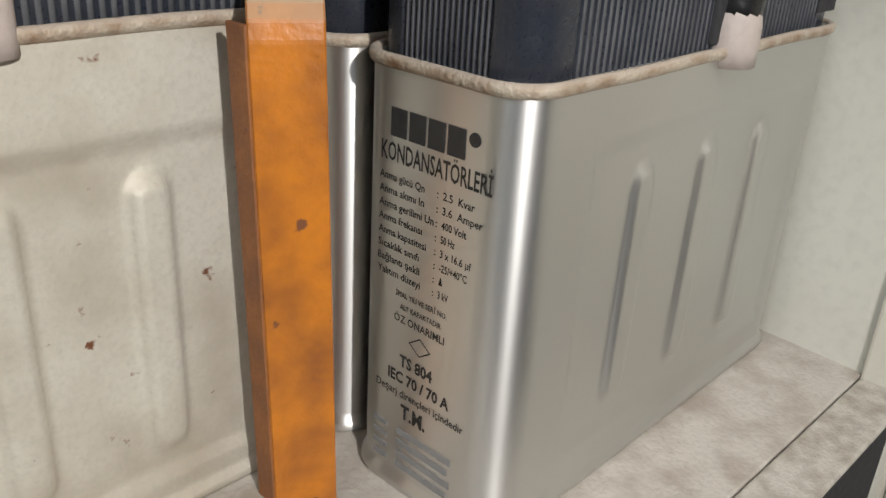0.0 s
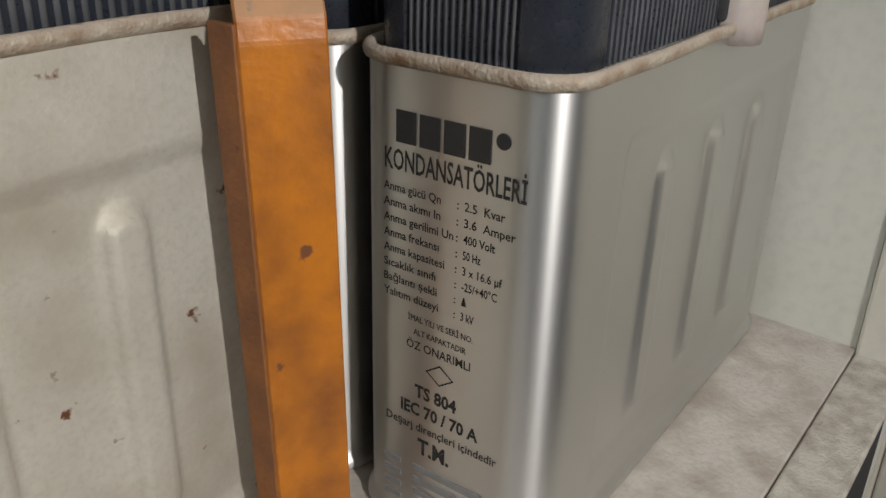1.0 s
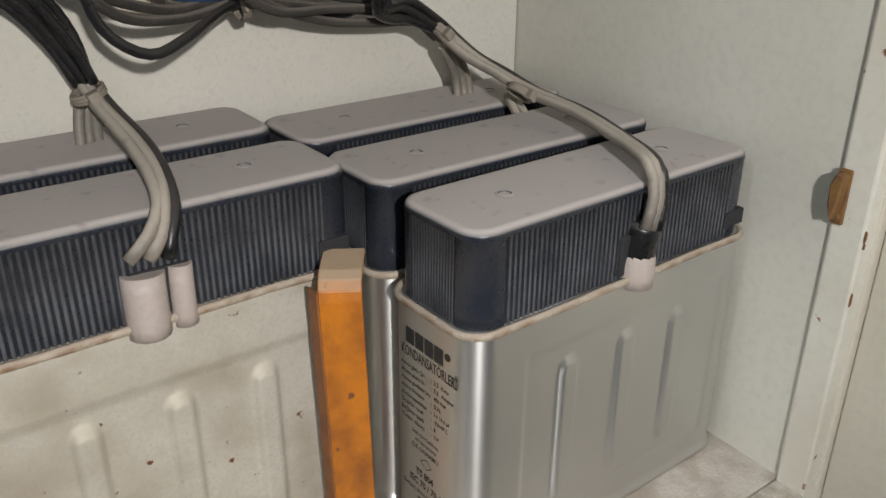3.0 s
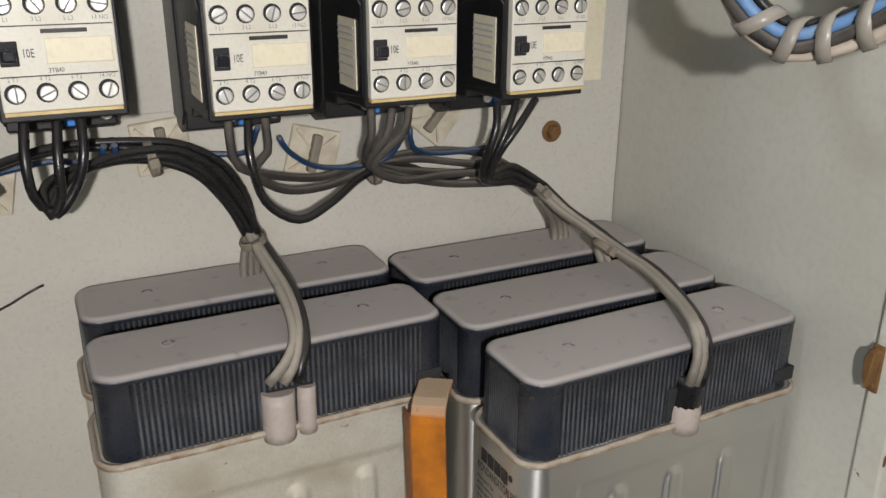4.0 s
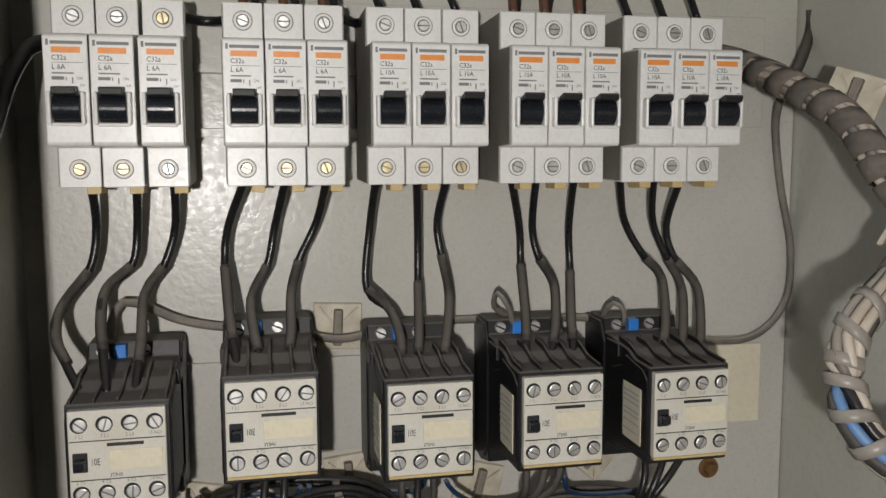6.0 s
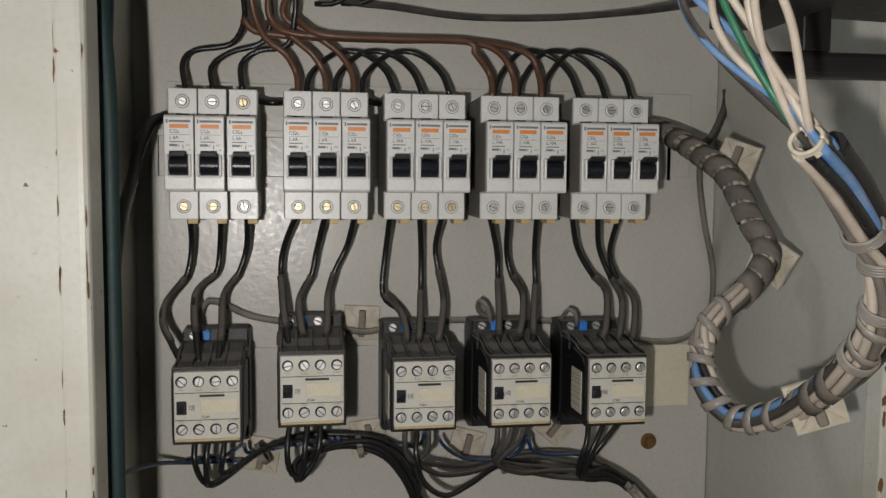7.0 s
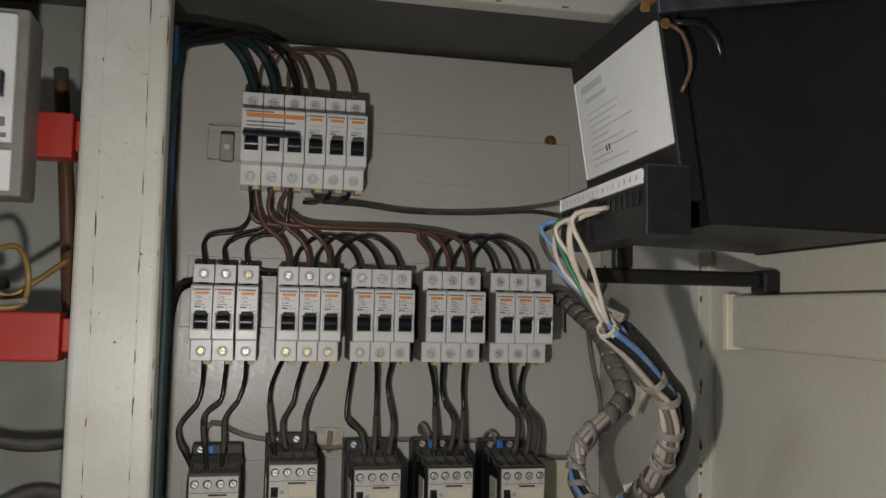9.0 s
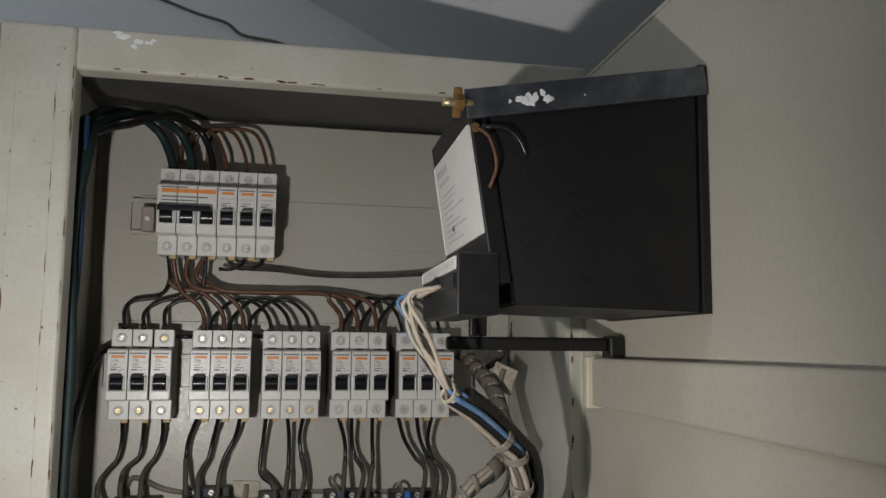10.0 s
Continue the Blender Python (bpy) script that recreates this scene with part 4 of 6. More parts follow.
# ---- the compartment next door ----
side = structure("wall_north", block(-0.50, -0.1485, 0.215, 0.218, 1.30, 2.05), DIRTY_SHADED, "dirty grey-green back plate of the next compartment, darkened for its shade", "cabinet wall")
structure("wall_west", block(-0.503, -0.5005, 0.05, 0.262, 1.0, 2.05), PAINT, "painted steel outer side of the cabinet", "cabinet wall")
structure("frame_lower", block(-0.50, -0.1808, YF + 0.004, 0.075, 1.619, 1.640, 0.003), FRAME, "painted steel rail below the next compartment", "frame rail")
lock = empty("door_corner", pose(-0.184, 0.038, 1.611), "cream painted corner plate with a rusty bolt", "corner plate")
part("plate", block(-0.16, 0.012, -0.004, 0.008, -0.05, 0.004, 0.004, 3), FRAME, lock)
part("bolt", disc(0.006, 0.004, 14, m=pose(0.0, -0.004, -0.008)), RUST, lock)
for z0, z1, y0 in ((1.7475, 1.7800, 0.060), (1.884, 1.915, 0.070)):
    bar = empty("mounting_bar", pose(0, 0, 0), "glossy red painted steel mounting bar", "mounting bar", "red bars in the next compartment")
    part("bar", block(-0.45, -0.1885, y0, y0 + 0.022, z0, z1, 0.0015), RED, bar)
    part("end", block(-0.1883, -0.1812, y0 + 0.006, y0 + 0.02, z0 + 0.006, z1 - 0.004, 0.001), RED, bar)
for k, (x, wd) in enumerate(((-0.2230, 0.026), (-0.2620, 0.036))):
    sw = empty("fuse_switch", pose(x, -0.0545, 1.907), "grey and white modular switch on the red bar", "switch", "switches in the next compartment")
    part("body", block(-wd / 2, wd / 2, 0.088, 0.1245, -0.055, 0.065, 0.002), GREYSIDE, sw)
    part("front", block(-wd / 2 + 0.001, wd / 2 - 0.006, 0.083, 0.0878, -0.022, 0.06, 0.001), WHITE, sw)
    part("toggle", block(-wd / 2 + 0.006, wd / 2 - 0.011, 0.078, 0.0828, 0.006, 0.022, 0.001), LEVER, sw)
    part("print", bars([(-wd / 2 + 0.004, wd / 2 - 0.010, -0.012, -0.006), (-wd / 2 + 0.004, wd / 2 - 0.009, -0.019, -0.016)], pose(0, 0.083, 0)), GREYINK, sw)
    part("terminal", block(-wd / 2 + 0.001, wd / 2 - 0.006, 0.085, 0.0878, -0.052, -0.026, 0.001), WHITE, sw)
    part("screw", disc(0.0038, 0.0012, m=pose(-0.002, 0.085, -0.044)), STEEL if k == 0 else BRASS, sw)

# ---- the room ----
structure("ground", block(-3.0, 3.0, -3.2, 0.45, -0.05, 0.0), CONCRETE, "worn concrete room floor", "floor")
# three added walls out of view, dark so that reflections and bounce stay dim
structure("wall_south", block(-3.0, 3.0, -3.25, -3.2, 0.0, 2.7), DIMWALL, "unseen room wall, dark to dim reflections and bounced light", "wall")
structure("wall_east", block(3.0, 3.05, -3.2, 0.45, 0.0, 2.7), DIMWALL, "unseen room wall, dark to dim reflections and bounced light", "wall")
structure("wall_outer", block(-3.05, -3.0, -3.2, 0.45, 0.0, 2.7), DIMWALL, "unseen room wall, dark to dim reflections and bounced light", "wall")
structure("room_wall", block(-3.0, 3.0, 0.30, 0.35, 0.0, 2.7), WALLWHITE, "white plaster wall behind the cabinet", "wall")
structure("room_ceiling", block(-3.0, 3.0, -3.2, 0.30, 2.60, 2.65), WALLWHITE, "white plaster ceiling", "ceiling")
structure("cabinet_lower", block(-0.50, 0.29, 0.056, 0.262, 0.1, 1.295, 0.003), BOXBLACK, "dark lower part of the cabinet", "cabinet base")
# sloping underside of a stair above the cabinet
sof = bmesh.new()
A, B = Vector((0.130, 0.2995, 2.150)), Vector((-0.60, 0.2995, 2.507))
far = Vector((0.45, -2.6, 0.55))
vs = [sof.verts.new(p) for p in (B, A + (A - B) * 0.68, A + (A - B) * 0.68 + far, B + far)]
sof.faces.new(vs)
ext = bmesh.ops.extrude_face_region(sof, geom=sof.faces[:])
for v in ext["geom"]:
    if isinstance(v, bmesh.types.BMVert):
        v.co.z += 0.04
bmesh.ops.recalc_face_normals(sof, faces=sof.faces[:])
structure("stair_soffit", sof, WALLWHITE, "white plastered slope under the stairs", "soffit")


def tie_ring(p, r, mat, turn):
    ob = empty("cable_tie", pose(*p, 0, turn, 0), "nylon cable tie pulled round a cable bundle", "cable tie", "cable ties")
    ring = [(r * math.cos(a * math.pi / 6), r * math.sin(a * math.pi / 6), 0.0) for a in range(13)]
    bm = bmesh.new()
    for k in (-0.0011, 0.0, 0.0011):
        tube([(x, y, k) for x, y, z in ring], 0.0009, 6, bm=bm)
    part("band", bm, mat, ob)
    part("head", block(-0.0022, 0.0022, -r - 0.0035, -r + 0.0008, -0.0022, 0.0022, 0.0005), mat, ob)
    return ob



# ---- wiring ----
wire("wall_cable", [(-0.135, 0.2985, 2.181), (-0.0992, 0.2985, 2.1725), (-0.0641, 0.2985, 2.1610), (-0.0315, 0.2985, 2.1527), (-0.0133, 0.2985, 2.1405), (0.0258, 0.2985, 2.1350), (0.06, 0.2985, 2.118), (0.09, 0.2985, 2.06)], 0.0016, WIRE_GREY, "dirty thin cable along the plaster wall above the cabinet", "cable")
drop = wire("black_wire", [(-0.105, 0.214, 1.7445), (-0.105, 0.213, 1.746), (-0.105, 0.226, 1.722), (-0.109, 0.226, 1.701), (-0.122, 0.226, 1.684), (-0.121, 0.208, 1.673), (-0.106, 0.186, 1.649)], 0.002, WIRE, "black insulated wire from breaker down to contactor, dusty sleeve below", "wire", "wires between breakers and contactors")
part("sleeve", tube([(-0.109, 0.226, 1.701), (-0.122, 0.226, 1.684), (-0.121, 0.208, 1.673), (-0.115, 0.1992, 1.6634)], 0.0025, 10), WIRE_DUSTY, drop, "dusty matt sleeve")
drop = wire("black_wire", [(-0.085, 0.214, 1.7445), (-0.085, 0.213, 1.746), (-0.087, 0.226, 1.721), (-0.09, 0.226, 1.703), (-0.102, 0.226, 1.692), (-0.102, 0.208, 1.68), (-0.097, 0.186, 1.651)], 0.002, WIRE, "black insulated wire from breaker down to contactor, dusty sleeve below", "wire", "wires between breakers and contactors")
part("sleeve", tube([(-0.09, 0.226, 1.703), (-0.102, 0.226, 1.692), (-0.102, 0.208, 1.68), (-0.1, 0.1992, 1.6684)], 0.0025, 10), WIRE_DUSTY, drop, "dusty matt sleeve")
drop = wire("black_wire", [(-0.069, 0.214, 1.7445), (-0.069, 0.213, 1.746), (-0.07, 0.226, 1.721), (-0.076, 0.226, 1.702), (-0.085, 0.226, 1.689), (-0.085, 0.208, 1.671), (-0.086, 0.186, 1.65)], 0.002, WIRE, "black insulated wire from breaker down to contactor, dusty sleeve below", "wire", "wires between breakers and contactors")
part("sleeve", tube([(-0.076, 0.226, 1.702), (-0.085, 0.226, 1.689), (-0.085, 0.208, 1.671), (-0.0854, 0.1992, 1.6626)], 0.0025, 10), WIRE_DUSTY, drop, "dusty matt sleeve")
drop = wire("black_wire", [(-0.036, 0.214, 1.7445), (-0.036, 0.213, 1.746), (-0.046, 0.226, 1.72), (-0.048, 0.226, 1.701), (-0.046, 0.208, 1.68), (-0.042, 0.186, 1.657)], 0.002, WIRE, "black insulated wire from breaker down to contactor, dusty sleeve below", "wire", "wires between breakers and contactors")
part("sleeve", tube([(-0.048, 0.226, 1.701), (-0.046, 0.208, 1.68), (-0.0444, 0.1992, 1.6708)], 0.0025, 10), WIRE_DUSTY, drop, "dusty matt sleeve")
drop = wire("black_wire", [(-0.018, 0.214, 1.7445), (-0.018, 0.213, 1.746), (-0.024, 0.226, 1.72), (-0.028, 0.226, 1.701), (-0.036, 0.226, 1.685), (-0.035, 0.208, 1.671), (-0.031, 0.186, 1.656)], 0.002, WIRE, "black insulated wire from breaker down to contactor, dusty sleeve below", "wire", "wires between breakers and contactors")
part("sleeve", tube([(-0.028, 0.226, 1.701), (-0.036, 0.226, 1.685), (-0.035, 0.208, 1.671), (-0.0334, 0.1992, 1.665)], 0.0025, 10), WIRE_DUSTY, drop, "dusty matt sleeve")
drop = wire("black_wire", [(0.001, 0.214, 1.7445), (0.001, 0.213, 1.746), (-0.004, 0.226, 1.722), (-0.013, 0.226, 1.703), (-0.017, 0.226, 1.687), (-0.018, 0.208, 1.671), (-0.022, 0.186, 1.656)], 0.002, WIRE, "black insulated wire from breaker down to contactor, dusty sleeve below", "wire", "wires between breakers and contactors")
part("sleeve", tube([(-0.013, 0.226, 1.703), (-0.017, 0.226, 1.687), (-0.018, 0.208, 1.671), (-0.0196, 0.1992, 1.665)], 0.0025, 10), WIRE_DUSTY, drop, "dusty matt sleeve")
drop = wire("black_wire", [(0.024, 0.214, 1.7445), (0.024, 0.213, 1.745), (0.022, 0.226, 1.719), (0.02, 0.226, 1.688), (0.032, 0.226, 1.676), (0.034, 0.208, 1.665), (0.031, 0.186, 1.648)], 0.002, WIRE, "black insulated wire from breaker down to contactor, dusty sleeve below", "wire", "wires between breakers and contactors")
part("sleeve", tube([(0.02, 0.226, 1.688), (0.032, 0.226, 1.676), (0.034, 0.208, 1.665), (0.0328, 0.1992, 1.6582)], 0.0025, 10), WIRE_DUSTY, drop, "dusty matt sleeve")
drop = wire("black_wire", [(0.043, 0.214, 1.7445), (0.043, 0.213, 1.745), (0.046, 0.226, 1.719), (0.046, 0.226, 1.69), (0.043, 0.208, 1.668), (0.038, 0.186, 1.647)], 0.002, WIRE, "black insulated wire from breaker down to contactor, dusty sleeve below", "wire", "wires between breakers and contactors")
part("sleeve", tube([(0.046, 0.226, 1.69), (0.043, 0.208, 1.668), (0.041, 0.1992, 1.6596)], 0.0025, 10), WIRE_DUSTY, drop, "dusty matt sleeve")
drop = wire("black_wire", [(0.059, 0.214, 1.7445), (0.059, 0.213, 1.745), (0.056, 0.226, 1.721), (0.058, 0.226, 1.704), (0.062, 0.226, 1.684), (0.057, 0.208, 1.667), (0.048, 0.186, 1.647)], 0.002, WIRE, "black insulated wire from breaker down to contactor, dusty sleeve below", "wire", "wires between breakers and contactors")
part("sleeve", tube([(0.058, 0.226, 1.704), (0.062, 0.226, 1.684), (0.057, 0.208, 1.667), (0.0534, 0.1992, 1.659)], 0.0025, 10), WIRE_DUSTY, drop, "dusty matt sleeve")
drop = wire("black_wire", [(0.09, 0.214, 1.7445), (0.09, 0.213, 1.745), (0.099, 0.226, 1.717), (0.1, 0.226, 1.697), (0.097, 0.208, 1.674), (0.091, 0.186, 1.646)], 0.002, WIRE, "black insulated wire from breaker down to contactor, dusty sleeve below", "wire", "wires between breakers and contactors")
part("sleeve", tube([(0.1, 0.226, 1.697), (0.097, 0.208, 1.674), (0.0946, 0.1992, 1.6628)], 0.0025, 10), WIRE_DUSTY, drop, "dusty matt sleeve")
drop = wire("black_wire", [(0.104, 0.214, 1.7445), (0.104, 0.213, 1.745), (0.106, 0.226, 1.717), (0.11, 0.226, 1.7), (0.118, 0.226, 1.687), (0.113, 0.208, 1.67), (0.101, 0.186, 1.648)], 0.002, WIRE, "black insulated wire from breaker down to contactor, dusty sleeve below", "wire", "wires between breakers and contactors")
part("sleeve", tube([(0.11, 0.226, 1.7), (0.118, 0.226, 1.687), (0.113, 0.208, 1.67), (0.1082, 0.1992, 1.6612)], 0.0025, 10), WIRE_DUSTY, drop, "dusty matt sleeve")
drop = wire("black_wire", [(0.124, 0.214, 1.7445), (0.124, 0.213, 1.745), (0.126, 0.226, 1.717), (0.127, 0.226, 1.693), (0.121, 0.208, 1.673), (0.115, 0.186, 1.647)], 0.002, WIRE, "black insulated wire from breaker down to contactor, dusty sleeve below", "wire", "wires between breakers and contactors")
part("sleeve", tube([(0.127, 0.226, 1.693), (0.121, 0.208, 1.673), (0.1186, 0.1992, 1.6626)], 0.0025, 10), WIRE_DUSTY, drop, "dusty matt sleeve")
drop = wire("black_wire", [(0.148, 0.214, 1.7445), (0.148, 0.213, 1.745), (0.157, 0.226, 1.719), (0.169, 0.226, 1.699), (0.179, 0.226, 1.688), (0.173, 0.208, 1.667), (0.158, 0.186, 1.646)], 0.002, WIRE, "black insulated wire from breaker down to contactor, dusty sleeve below", "wire", "wires between breakers and contactors")
part("sleeve", tube([(0.169, 0.226, 1.699), (0.179, 0.226, 1.688), (0.173, 0.208, 1.667), (0.167, 0.1992, 1.6586)], 0.0025, 10), WIRE_DUSTY, drop, "dusty matt sleeve")
drop = wire("black_wire", [(0.167, 0.214, 1.7445), (0.167, 0.213, 1.744), (0.173, 0.226, 1.719), (0.182, 0.226, 1.698), (0.191, 0.226, 1.682), (0.183, 0.208, 1.661), (0.167, 0.186, 1.646)], 0.002, WIRE, "black insulated wire from breaker down to contactor, dusty sleeve below", "wire", "wires between breakers and contactors")
part("sleeve", tube([(0.182, 0.226, 1.698), (0.191, 0.226, 1.682), (0.183, 0.208, 1.661), (0.1766, 0.1992, 1.655)], 0.0025, 10), WIRE_DUSTY, drop, "dusty matt sleeve")
drop = wire("black_wire", [(0.183, 0.214, 1.7445), (0.183, 0.213, 1.744), (0.181, 0.226, 1.716), (0.187, 0.226, 1.697), (0.2, 0.226, 1.682), (0.193, 0.208, 1.661), (0.177, 0.186, 1.646)], 0.002, WIRE, "black insulated wire from breaker down to contactor, dusty sleeve below", "wire", "wires between breakers and contactors")
part("sleeve", tube([(0.187, 0.226, 1.697), (0.2, 0.226, 1.682), (0.193, 0.208, 1.661), (0.1866, 0.1992, 1.655)], 0.0025, 10), WIRE_DUSTY, drop, "dusty matt sleeve")
wire("feed_wire", [(-0.106, 0.214, 1.821), (-0.109, 0.226, 1.839), (-0.102, 0.23, 1.848), (-0.079, 0.23, 1.853), (-0.07, 0.224, 1.868), (-0.071, 0.214, 1.89)], 0.0019, WIRE, "black insulated wire arched over the breakers", "wire", "wires feeding the breakers")
wire("feed_wire", [(-0.089, 0.214, 1.821), (-0.091, 0.224, 1.837), (-0.079, 0.226, 1.847), (-0.059, 0.226, 1.854), (-0.053, 0.222, 1.87), (-0.055, 0.214, 1.891)], 0.0019, WIRE, "black insulated wire arched over the breakers", "wire", "wires feeding the breakers")
wire("feed_wire", [(-0.071, 0.214, 1.821), (-0.072, 0.222, 1.839), (-0.061, 0.222, 1.848), (-0.043, 0.222, 1.852), (-0.038, 0.22, 1.87), (-0.037, 0.214, 1.892)], 0.0019, WIRE, "black insulated wire arched over the breakers", "wire", "wires feeding the breakers")
wire("feed_wire", [(-0.036, 0.214, 1.82), (-0.037, 0.222, 1.834), (-0.044, 0.218, 1.846), (-0.056, 0.218, 1.855), (-0.063, 0.218, 1.869), (-0.067, 0.214, 1.891)], 0.0023, WIRE_BROWN, "brown insulated wire arched over the breakers", "wire", "wires feeding the breakers")
wire("feed_wire", [(-0.018, 0.214, 1.82), (-0.019, 0.222, 1.834), (-0.026, 0.221, 1.846), (-0.038, 0.221, 1.856), (-0.054, 0.221, 1.87), (-0.053, 0.214, 1.891)], 0.0023, WIRE_BROWN, "brown insulated wire arched over the breakers", "wire", "wires feeding the breakers")
wire("feed_wire", [(-0.0, 0.214, 1.82), (-0.001, 0.222, 1.835), (-0.008, 0.224, 1.847), (-0.021, 0.224, 1.857), (-0.045, 0.224, 1.871), (-0.038, 0.214, 1.892)], 0.0023, WIRE_BROWN, "brown insulated wire arched over the breakers", "wire", "wires feeding the breakers")
wire("feed_wire", [(-0.031, 0.214, 1.82), (-0.028, 0.222, 1.834), (-0.012, 0.232, 1.849), (0.006, 0.232, 1.85), (0.021, 0.224, 1.838), (0.027, 0.214, 1.821)], 0.0019, WIRE, "black insulated wire arched over the breakers", "wire", "wires feeding the breakers")
wire("feed_wire", [(-0.013, 0.214, 1.82), (-0.01, 0.222, 1.834), (0.006, 0.232, 1.85), (0.025, 0.232, 1.85), (0.039, 0.224, 1.838), (0.045, 0.214, 1.821)], 0.0019, WIRE, "black insulated wire arched over the breakers", "wire", "wires feeding the breakers")
wire("feed_wire", [(0.005, 0.214, 1.82), (0.008, 0.222, 1.835), (0.025, 0.232, 1.85), (0.043, 0.232, 1.851), (0.058, 0.224, 1.838), (0.063, 0.214, 1.822)], 0.0019, WIRE, "black insulated wire arched over the breakers", "wire", "wires feeding the breakers")
wire("feed_wire", [(-0.037, 0.222, 1.869), (-0.021, 0.217, 1.859), (0.024, 0.217, 1.858), (0.075, 0.217, 1.858), (0.08, 0.217, 1.851), (0.092, 0.222, 1.837), (0.092, 0.214, 1.821)], 0.0024, WIRE_BROWN, "brown insulated wire arched over the breakers", "wire", "wires feeding the breakers")
wire("feed_wire", [(-0.055, 0.222, 1.868), (-0.038, 0.22, 1.859), (0.024, 0.22, 1.858), (0.075, 0.22, 1.858), (0.097, 0.22, 1.852), (0.108, 0.222, 1.837), (0.108, 0.214, 1.821)], 0.0024, WIRE_BROWN, "brown insulated wire arched over the breakers", "wire", "wires feeding the breakers")
wire("feed_wire", [(-0.071, 0.222, 1.868), (-0.055, 0.223, 1.859), (0.024, 0.223, 1.858), (0.076, 0.223, 1.859), (0.116, 0.223, 1.853), (0.126, 0.222, 1.838), (0.126, 0.214, 1.821)], 0.0024, WIRE_BROWN, "brown insulated wire arched over the breakers", "wire", "wires feeding the breakers")
wire("feed_wire", [(0.093, 0.214, 1.821), (0.098, 0.222, 1.835), (0.115, 0.232, 1.854), (0.135, 0.232, 1.853), (0.148, 0.224, 1.84), (0.153, 0.214, 1.82)], 0.0019, WIRE, "black insulated wire arched over the breakers", "wire", "wires feeding the breakers")
wire("feed_wire", [(0.109, 0.214, 1.821), (0.115, 0.222, 1.835), (0.132, 0.232, 1.854), (0.152, 0.232, 1.854), (0.167, 0.224, 1.84), (0.172, 0.214, 1.82)], 0.0019, WIRE, "black insulated wire arched over the breakers", "wire", "wires feeding the breakers")
wire("feed_wire", [(0.127, 0.214, 1.821), (0.132, 0.222, 1.836), (0.151, 0.232, 1.855), (0.171, 0.232, 1.854), (0.186, 0.224, 1.841), (0.19, 0.214, 1.821)], 0.0019, WIRE, "black insulated wire arched over the breakers", "wire", "wires feeding the breakers")
wire("teal_cable", [(-0.069, 0.214, 1.967), (-0.073, 0.216, 1.985), (-0.085, 0.215, 2.008), (-0.107, 0.19, 2.018), (-0.131, 0.15, 2.004), (-0.125, 0.11, 1.97), (-0.131, 0.093, 1.893), (-0.126, 0.088, 1.801), (-0.126, 0.088, 1.709), (-0.126, 0.088, 1.42)], 0.0042, WIRE_TEAL, "thick teal cable looping down behind the pillar", "cable", "wires feeding the main breaker")
wire("teal_cable", [(-0.052, 0.214, 1.968), (-0.055, 0.216, 1.987), (-0.067, 0.215, 2.01), (-0.091, 0.19, 2.017), (-0.115, 0.15, 2.002), (-0.127, 0.11, 1.97), (-0.134, 0.093, 1.893), (-0.13, 0.088, 1.801), (-0.129, 0.088, 1.709), (-0.129, 0.088, 1.42)], 0.0042, WIRE_TEAL, "thick teal cable looping down behind the pillar", "cable", "wires feeding the main breaker")
wire("teal_cable", [(-0.033, 0.214, 1.97), (-0.036, 0.216, 1.989), (-0.048, 0.215, 2.012), (-0.072, 0.19, 2.017), (-0.098, 0.15, 1.999), (-0.13, 0.11, 1.97), (-0.137, 0.093, 1.892), (-0.134, 0.088, 1.801), (-0.132, 0.088, 1.709), (-0.132, 0.088, 1.42)], 0.0035, WIRE, "thick teal cable looping down behind the pillar", "cable", "wires feeding the main breaker")
wire("brown_wire", [(-0.021, 0.214, 1.969), (-0.024, 0.218, 1.99), (-0.036, 0.226, 2.013), (-0.055, 0.232, 2.015), (-0.065, 0.236, 2.002), (-0.067, 0.238, 1.983)], 0.0018, WIRE_BROWN, "thin brown wire arched into the main breaker", "wire", "wires feeding the main breaker")
wire("brown_wire", [(-0.002, 0.214, 1.971), (-0.005, 0.218, 1.992), (-0.018, 0.226, 2.015), (-0.044, 0.232, 2.016), (-0.055, 0.236, 2.002), (-0.056, 0.238, 1.984)], 0.0018, WIRE_BROWN, "thin brown wire arched into the main breaker", "wire", "wires feeding the main breaker")
wire("brown_wire", [(0.017, 0.214, 1.973), (0.014, 0.218, 1.993), (0.002, 0.226, 2.016), (-0.029, 0.232, 2.018), (-0.04, 0.236, 2.004), (-0.041, 0.238, 1.985)], 0.0018, WIRE_BROWN, "thin brown wire arched into the main breaker", "wire", "wires feeding the main breaker")
wire("control_wire", [(-0.017, 0.214, 1.89), (-0.012, 0.222, 1.884), (0.004, 0.224, 1.881), (0.029, 0.232, 1.881), (0.076, 0.234, 1.877), (0.134, 0.232, 1.878), (0.182, 0.215, 1.88), (0.183, 0.14, 1.869), (0.162, 0.06, 1.855)], 0.0022, WIRE_DUSTY, "twisted dusty wire pair running from main breaker to regulator", "wire", "")
wire("control_wire", [(-0.002, 0.214, 1.891), (-0.003, 0.22, 1.885), (-0.014, 0.224, 1.88), (-0.025, 0.226, 1.88)], 0.0018, WIRE, "short black wire joining the twisted pair", "wire", "")
wire("control_wire", [(0.015, 0.214, 1.892), (0.014, 0.22, 1.885), (0.003, 0.224, 1.881), (-0.008, 0.226, 1.881)], 0.0018, WIRE, "short black wire joining the twisted pair", "wire", "")
